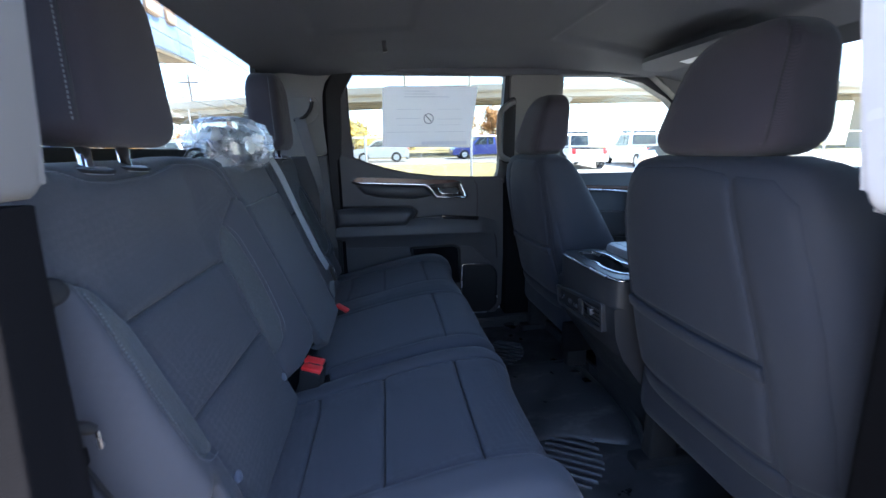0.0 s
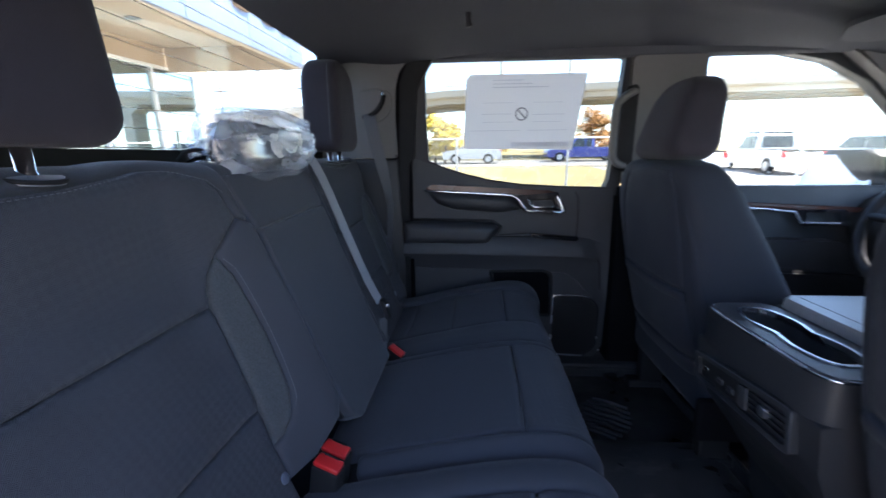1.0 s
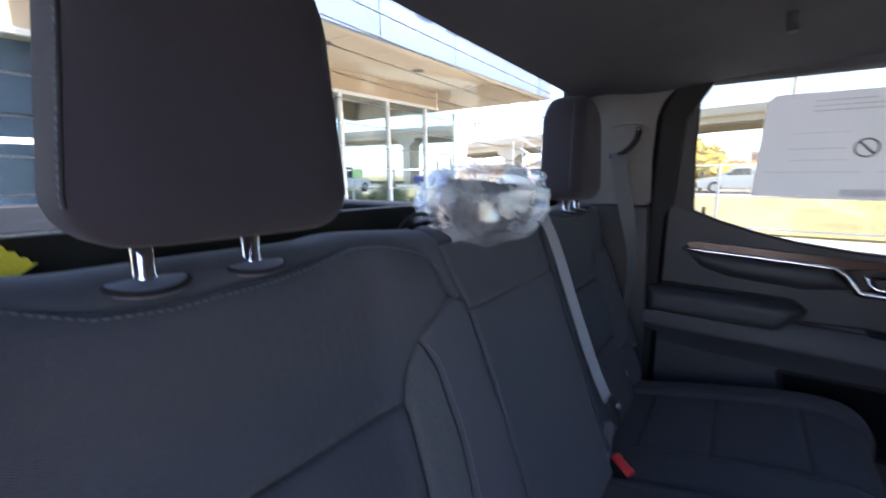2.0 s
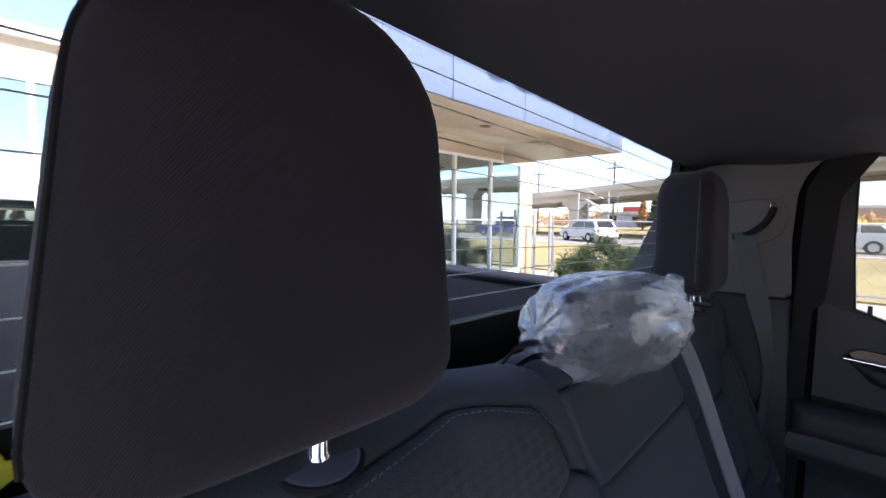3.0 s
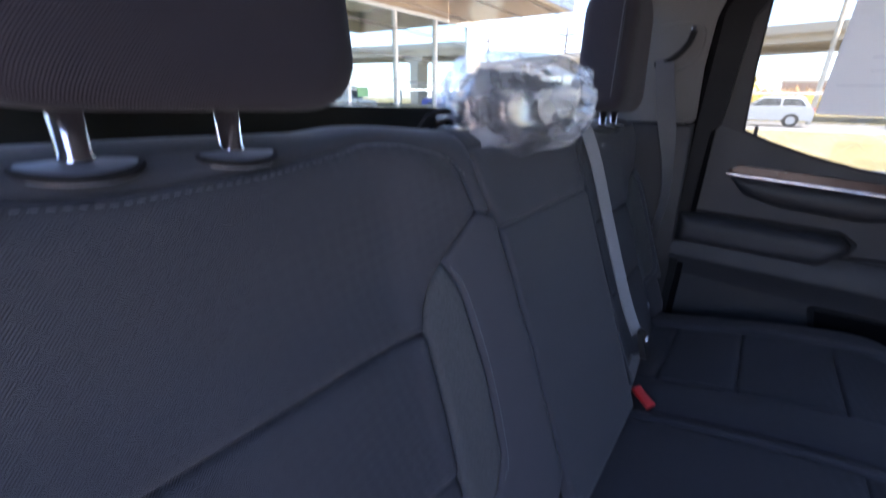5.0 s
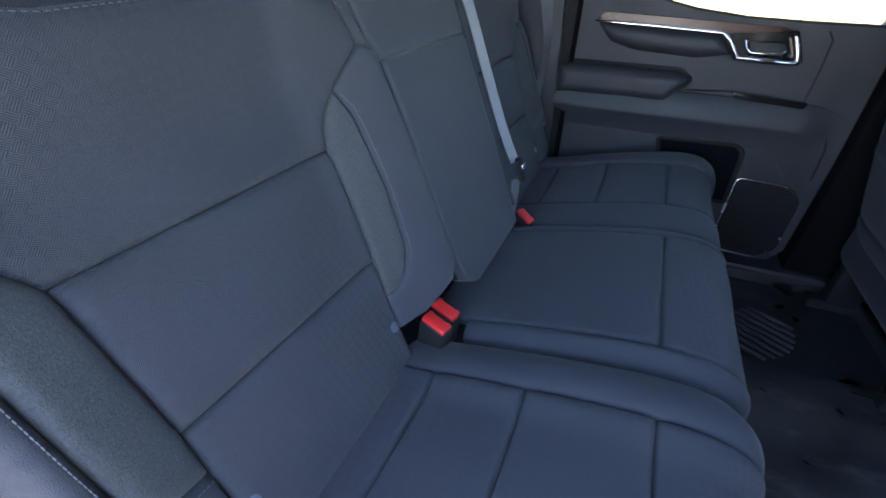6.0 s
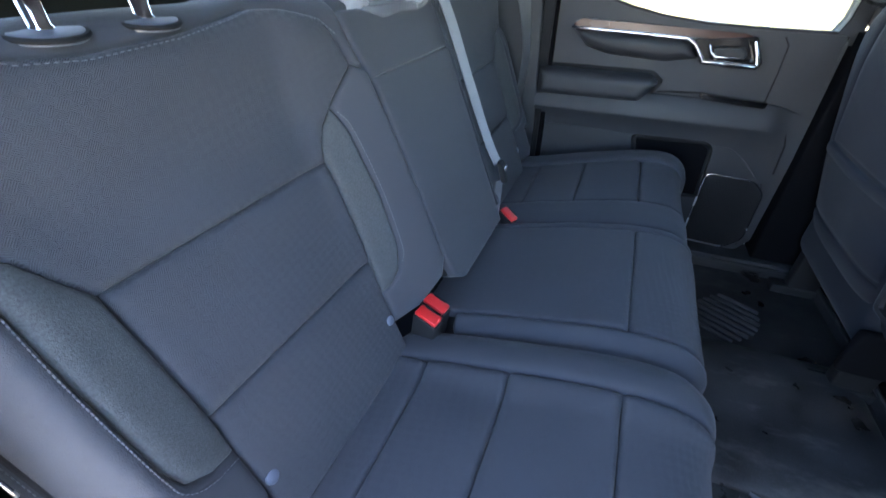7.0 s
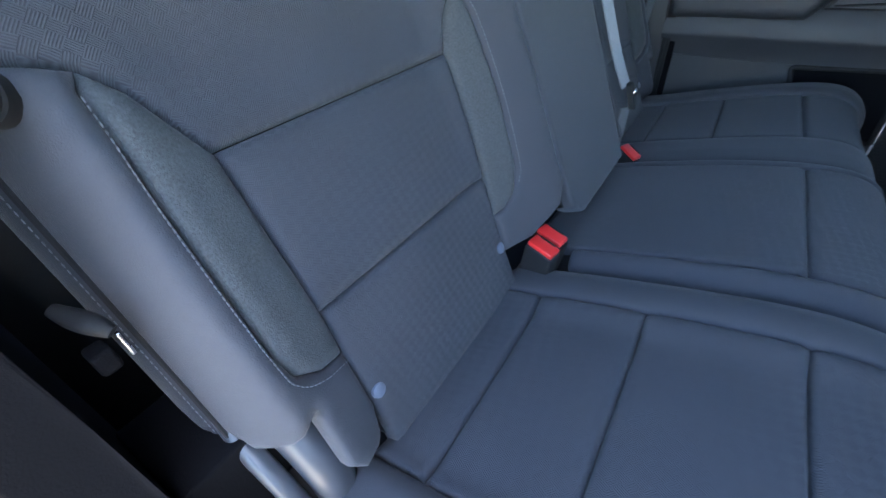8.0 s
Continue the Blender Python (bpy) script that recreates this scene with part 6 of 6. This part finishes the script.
def leaves(count, shape, size, seed, slim=0.5):
    rnd = random.Random(seed)
    verts, faces = [], []
    for _ in range(count):
        p = shape(rnd)
        a = Vector((rnd.gauss(0, 1), rnd.gauss(0, 1), rnd.gauss(0, 1))).normalized()
        b = a.orthogonal().normalized()
        k = size * rnd.uniform(0.6, 1.3)
        i = len(verts)
        verts += [p + a * k, p + b * k * slim, p - a * k, p - b * k * slim]
        faces.append((i, i + 1, i + 2, i + 3))
    bm = bmesh.new()
    vs = [bm.verts.new(v) for v in verts]
    for f in faces:
        bm.faces.new([vs[i] for i in f])
    return bm


def tree(at, h, mat, label, seed, conifer=False, count=1600, size=0.22):
    t = thing("tree", at, label, "tree")
    A = Vector(at)
    rnd = random.Random(seed)
    part("trunk", tube([A, A + Vector((0.1, 0, h * 0.3)), A + Vector((0, 0.1, h * 0.75))], [h * 0.03, h * 0.022, h * 0.008], 8), BARK, t)
    clumps = [(Vector((rnd.uniform(-1, 1) * h * 0.28, rnd.uniform(-1, 1) * h * 0.28, h * rnd.uniform(0.35, 0.9))), h * rnd.uniform(0.10, 0.2)) for _ in range(11)]
    if not conifer:
        for c, r in clumps[:5]:
            part("limb", tube([A + Vector((0.05, 0, h * 0.3)), A + c], [h * 0.012, h * 0.004], 5), BARK, t)

    def spot(r):
        if conifer:
            z = r.random() ** 1.4
            rad = h * 0.2 * (1 - z) * (0.55 + 0.45 * abs(math.sin(z * 26))) * math.sqrt(r.random())
            a = r.uniform(0, 6.283)
            return A + Vector((rad * math.cos(a), rad * math.sin(a), h * (0.12 + 0.88 * z)))
        c, k = clumps[r.randrange(len(clumps))]
        return A + c + Vector((r.gauss(0, 0.6), r.gauss(0, 0.6), r.gauss(0, 0.5))) * k

    part("crown", leaves(count, spot, size, seed), mat, t)


tree((-1.0, 29, GZ), 3.2, LEAF_Y, "small yellow autumn tree beside the road", 1)
tree((11.0, 52, GZ), 6.0, LEAF_O, "rust coloured autumn tree behind the overpass", 2)
tree((15.0, 50, GZ), 5.0, LEAF_O, "rust coloured autumn tree behind the overpass", 3)
tree((-19.3, 62, GZ), 5.2, LEAF_O, "rust coloured slender conifer in the distance", 4, True)
tree((-17.4, 61, GZ), 6.2, LEAF_G, "dark slender conifer in the distance", 5, True)
tree((-7.0, 55, GZ), 6.0, LEAF_G, "dark conifer in the distance", 6, True)


def tree_belt(x0, x1, y, h, mat, label, seed):
    """A far row of trees: many small clumps with an uneven top line."""
    def spot(r):
        x = r.uniform(x0, x1)
        top = h * (0.55 + 0.45 * noise.noise(Vector((x * 0.35, seed, 0))) + 0.18 * noise.noise(Vector((x * 1.6, seed, 3))))
        return Vector((x, y + r.uniform(-2, 2), GZ + top * r.random() ** 0.7))

    bm = leaves(5200, spot, 0.30, seed)
    return solid("tree_belt", bm, mat, label, "trees", kind="stuff")


tree_belt(-75, -16, 84, 4.2, LEAF_O, "far belt of rust and brown autumn trees", 21)
tree_belt(-4, 40, 78, 4.0, LEAF_O, "far belt of rust and brown autumn trees", 22)
tree_belt(-8, 6, 58, 2.6, LEAF_Y, "yellow autumn bushes beyond the road", 23)


def shrub(at, r, label, seed):
    s = thing("shrub", at, label, "shrub", "pine shrubs by the fence")
    A = Vector(at)
    rnd = random.Random(seed)
    cl = [(A + Vector((a * r * 1.15, rnd.uniform(-0.6, 0.6) * r, rnd.uniform(0.25, 1.1 - 0.45 * abs(a)) * r)), r * rnd.uniform(0.16, 0.32)) for a in [rnd.uniform(-1, 1) for _ in range(26)]]
    part("stem", tube([A, A + Vector((0.05, 0, r * 0.8))], [0.05, 0.02], 6), BARK, s)

    def spot(q):
        c, k = cl[q.randrange(len(cl))]
        return c + Vector((q.gauss(0, 0.5), q.gauss(0, 0.5), q.gauss(0, 0.5))) * k

    part("needles", leaves(14000, spot, 0.052, seed, 0.22), LEAF_G, s)


shrub((-3.45, 9.6, GZ), 0.92, "dense dark green pine shrub", 11)
shrub((-1.7, 9.7, GZ), 0.90, "dense dark green pine shrub", 12)

# ---- chain-link fence, poles ----
fence = thing("fence", (0, 11, GZ), "galvanised steel fence with rails and posts", "fence")
for i in range(-8, 12):
    x = i * 3.0 + 0.4
    part("post", tube([(x, 10.8, GZ), (x, 10.8, 1.0)], 0.035, 8), STEEL, fence)
for z in (0.95, -0.45):
    part("rail", tube([(-24, 10.8, z), (34, 10.8, z)], 0.022, 6), STEEL, fence)
wires = bmesh.new()
for i in range(-60, 90):
    for dx in (-1, 1):
        x = i * 0.35
        tube([(x, 10.8, -0.45), (x + dx * 1.4, 10.8, 0.95)], 0.0018, 3, wires)
tagged(part("wire_mesh", wires, STEEL, fence), kind="stuff")
for x, y, z in ((-2.4, 9.0, 0.62), (-5.7, 9.9, 1.25), (-5.2, 9.9, 1.2)):
    b = thing("bollard", (x, y, GZ), "slim galvanised steel post in the planting", "post", "steel posts by the shrubs")
    part("shaft", tube([(x, y, GZ), (x, y, z)], 0.045, 10), STEEL, b)
    part("cap", tube([(x, y, z), (x, y, z + 0.02), (x, y, z + 0.035)], [0.048, 0.044, 0.015], 10), STEEL, b)
for i, (x, y, h) in enumerate([(-26.9, 46, 7.9), (-17.4, 46, 8.0), (3.05, 31.5, 12), (7.95, 31.5, 12), (28, 31, 10)]):
    p = thing("utility_pole", (x, y, GZ), "tall grey utility pole", "pole", "utility poles")
    part("shaft", tube([(x, y, GZ), (x, y, GZ + h)], [0.13, 0.09], 8), CONCRETE if y < 40 else BARK, p)
    part("cross_arm", box((x - 0.9, y - 0.06, GZ + h - 0.8), (x + 0.9, y + 0.06, GZ + h - 0.68)), BARK, p)
lines = thing("power_lines", (0, 30, 8), "sagging dark power lines", "cable")
for z, y in ((8.2, 30.7), (8.9, 30.9), (7.0, 30.6)):
    part("wire", tube([(-60 + k * 6, y, z - 0.7 * math.sin(math.pi * ((k * 6) % 36) / 36)) for k in range(26)], 0.02, 4), BLACK, lines)


# ---- vehicles on the road and in the lot ----
def car(at, heading, paint, label, length=4.6, height=1.6, pickup=False):
    v = thing("car", at, label, "car")
    m = pose(*at, 0, 0, heading)
    L, W = length / 2, 0.9

    def put(name, bm, mat, parent=v, lab=""):
        bmesh.ops.transform(bm, matrix=m, verts=bm.verts)
        return part(name, bm, mat, parent, lab)

    low = [(-L, 0.35), (-L, 0.85), (-L + 0.15, 1.0), (L * 0.45, 0.98), (L - 0.2, 0.86), (L, 0.7), (L, 0.32)]
    put("body", plate(rounded(low, 0.08), lambda u, w, d: Vector((u, d, w)), -W, W, 0.05, 2), paint)
    side = lambda k: (lambda u, w, d: Vector((u, k * (W - 0.16 + d - 0.10 * (w - 0.95)), w)))
    if pickup:
        cab = [(-0.62, 0.97), (-0.50, height), (L * 0.22, height), (L * 0.50, 0.95)]
    else:
        cab = [(-L + 0.12, 0.97), (-L + 0.55, height), (L * 0.12, height), (L * 0.48, 0.95)]
    x0, x1, x2, x3 = [q[0] for q in cab]
    cabin = put("cabin", plate(rounded(cab, 0.12), lambda u, w, d: Vector((u, d * (1 - 0.14 * (w - 0.95)), w)), -W + 0.12, W - 0.12, 0.05, 2), paint)
    xm = 0.5 * (x1 + x2)
    panes = [[(x0 + 0.22, 1.04), (x1 + 0.12, height - 0.10), (xm - 0.05, height - 0.10), (xm - 0.05, 1.04)], [(xm + 0.05, 1.04), (xm + 0.05, height - 0.10), (x2 - 0.04, height - 0.10), (x3 - 0.22, 1.02)]]
    for k in (-1, 1):
        for q in panes:
            put("side_window", plate(rounded(q, 0.05), side(k), 0.0, 0.07), PIANO, cabin)
        put("headlight", box((L - 0.10, k * 0.62 - 0.16, 0.66), (L + 0.012, k * 0.62 + 0.16, 0.80), 0.03), CHROME)
        put("tail_light", box((-L - 0.012, k * 0.72 - 0.10, 0.72), (-L + 0.08, k * 0.72 + 0.10, 0.95), 0.02), RED)
    for a, b in ((cab[0], cab[1]), (cab[3], cab[2])):
        d = Vector((b[0] - a[0], b[1] - a[1]))
        n = Vector((-d.y, d.x)).normalized() * (0.012 if a is cab[0] else -0.012)
        q = [Vector(a) + d * 0.12 + n, Vector(a) + d * 0.88 + n]
        put("screen", plate([(-0.62, 0.0), (0.62, 0.0), (0.56, 1.0), (-0.56, 1.0)], lambda u, w, e, q=q, n=n: Vector((q[0].x + (q[1].x - q[0].x) * w + n.x * e * 40, u, q[0].y + (q[1].y - q[0].y) * w + n.y * e * 40)), -0.02, 0.012), PIANO, cabin)
    if pickup:
        put("cargo_bed", box((-L + 0.08, -W + 0.10, 0.80), (-0.70, W - 0.10, 1.012), 0.02), BLACK)
    for x in (-L + 0.85, L - 0.85):
        for y in (-W + 0.08, W - 0.08):
            w = put("wheel", tube([(x, y - 0.11, 0.34), (x, y + 0.11, 0.34)], 0.34, 20), BLACK)
            put("rim", tube([(x, y - 0.118, 0.34), (x, y + 0.118, 0.34)], 0.2, 14), STEEL, w)


WHITE_CAR = material("white_car_paint", (0.62, 0.62, 0.61), 0.25, coat=1.0, stain=0.03)
BLUE_CAR = material("blue_car_paint", (0.03, 0.05, 0.28), 0.25, coat=1.0, stain=0.03)
DARKBLUE = material("dark_blue_car_paint", (0.02, 0.06, 0.13), 0.2, coat=1.0, stain=0.03)
car((-12.4, 28.4, GZ), 148, WHITE_CAR, "white sport utility car on the road")
car((0.9, 28.5, GZ), 180, WHITE_CAR, "small white hatchback car on the road", 3.9, 1.5)
car((9.0, 30.5, GZ), 180, BLUE_CAR, "blue pickup truck on the road", 5.4, 1.75, True)
car((11.0, 20.0, GZ), 80, WHITE_CAR, "white pickup truck parked in the lot", 5.6, 1.85, True)
car((14.5, 19.5, GZ), 80, WHITE_CAR, "white pickup truck parked in the lot", 5.6, 1.85, True)
car((18.5, 19.0, GZ), 80, WHITE_CAR, "white car parked in the lot", 4.8, 1.6)
car((7.2, -2.9, GZ), 0, DARKBLUE, "dark blue pickup truck parked alongside", 5.8, 1.9, True)


# ---- far buildings ----
BRICK = material("brown_brick_far", (0.28, 0.15, 0.10), 0.85, stain=0.2, stain_scale=0.4)
SIGNRED = material("red_sign_panel", (0.45, 0.05, 0.05), 0.5, stain=0.1)
GREYB = material("grey_cladding_far", (0.3, 0.31, 0.33), 0.7, stain=0.15, stain_scale=0.3)


def far_building(x, y, w, h, mat, label, rows=2):
    b = thing("building", (x, y, GZ), label, "building")
    part("wall", box((x - w / 2, y, GZ), (x + w / 2, y + 12, GZ + h)), mat, b)
    part("parapet", box((x - w / 2 - 0.2, y - 0.2, GZ + h), (x + w / 2 + 0.2, y + 12.2, GZ + h + 0.4)), CONCRETE, b)
    n = int(w / 3)
    for r in range(rows):
        for i in range(n):
            xx = x - w / 2 + (i + 0.5) * w / n
            zz = GZ + 1.0 + r * (h / rows)
            part("window", box((xx - 0.8, y - 0.06, zz), (xx + 0.8, y, zz + h / rows * 0.45)), PIANO, b)
    return b


red_office = far_building(-28.2, 80, 8.5, 2.6, GREYB, "grey office building with a red roof sign", 1)
part("roof_sign", box((-28.6, 79.7, GZ + 3.0), (-25.2, 79.9, GZ + 3.9), 0.03), SIGNRED, red_office, "plain red roof sign")
far_building(9, 92, 12, 3.6, BRICK, "low brown brick building beyond the trees", 1)

# ---- the lot slopes up gently towards the road ----
SLOPE = pose(0, 0, 0, 1.72, 0, 0)
for ob in list(scene.objects):
    if ob not in INDOORS and ob.parent is None:
        ob.matrix_world = SLOPE @ Matrix.Translation(ob.location)
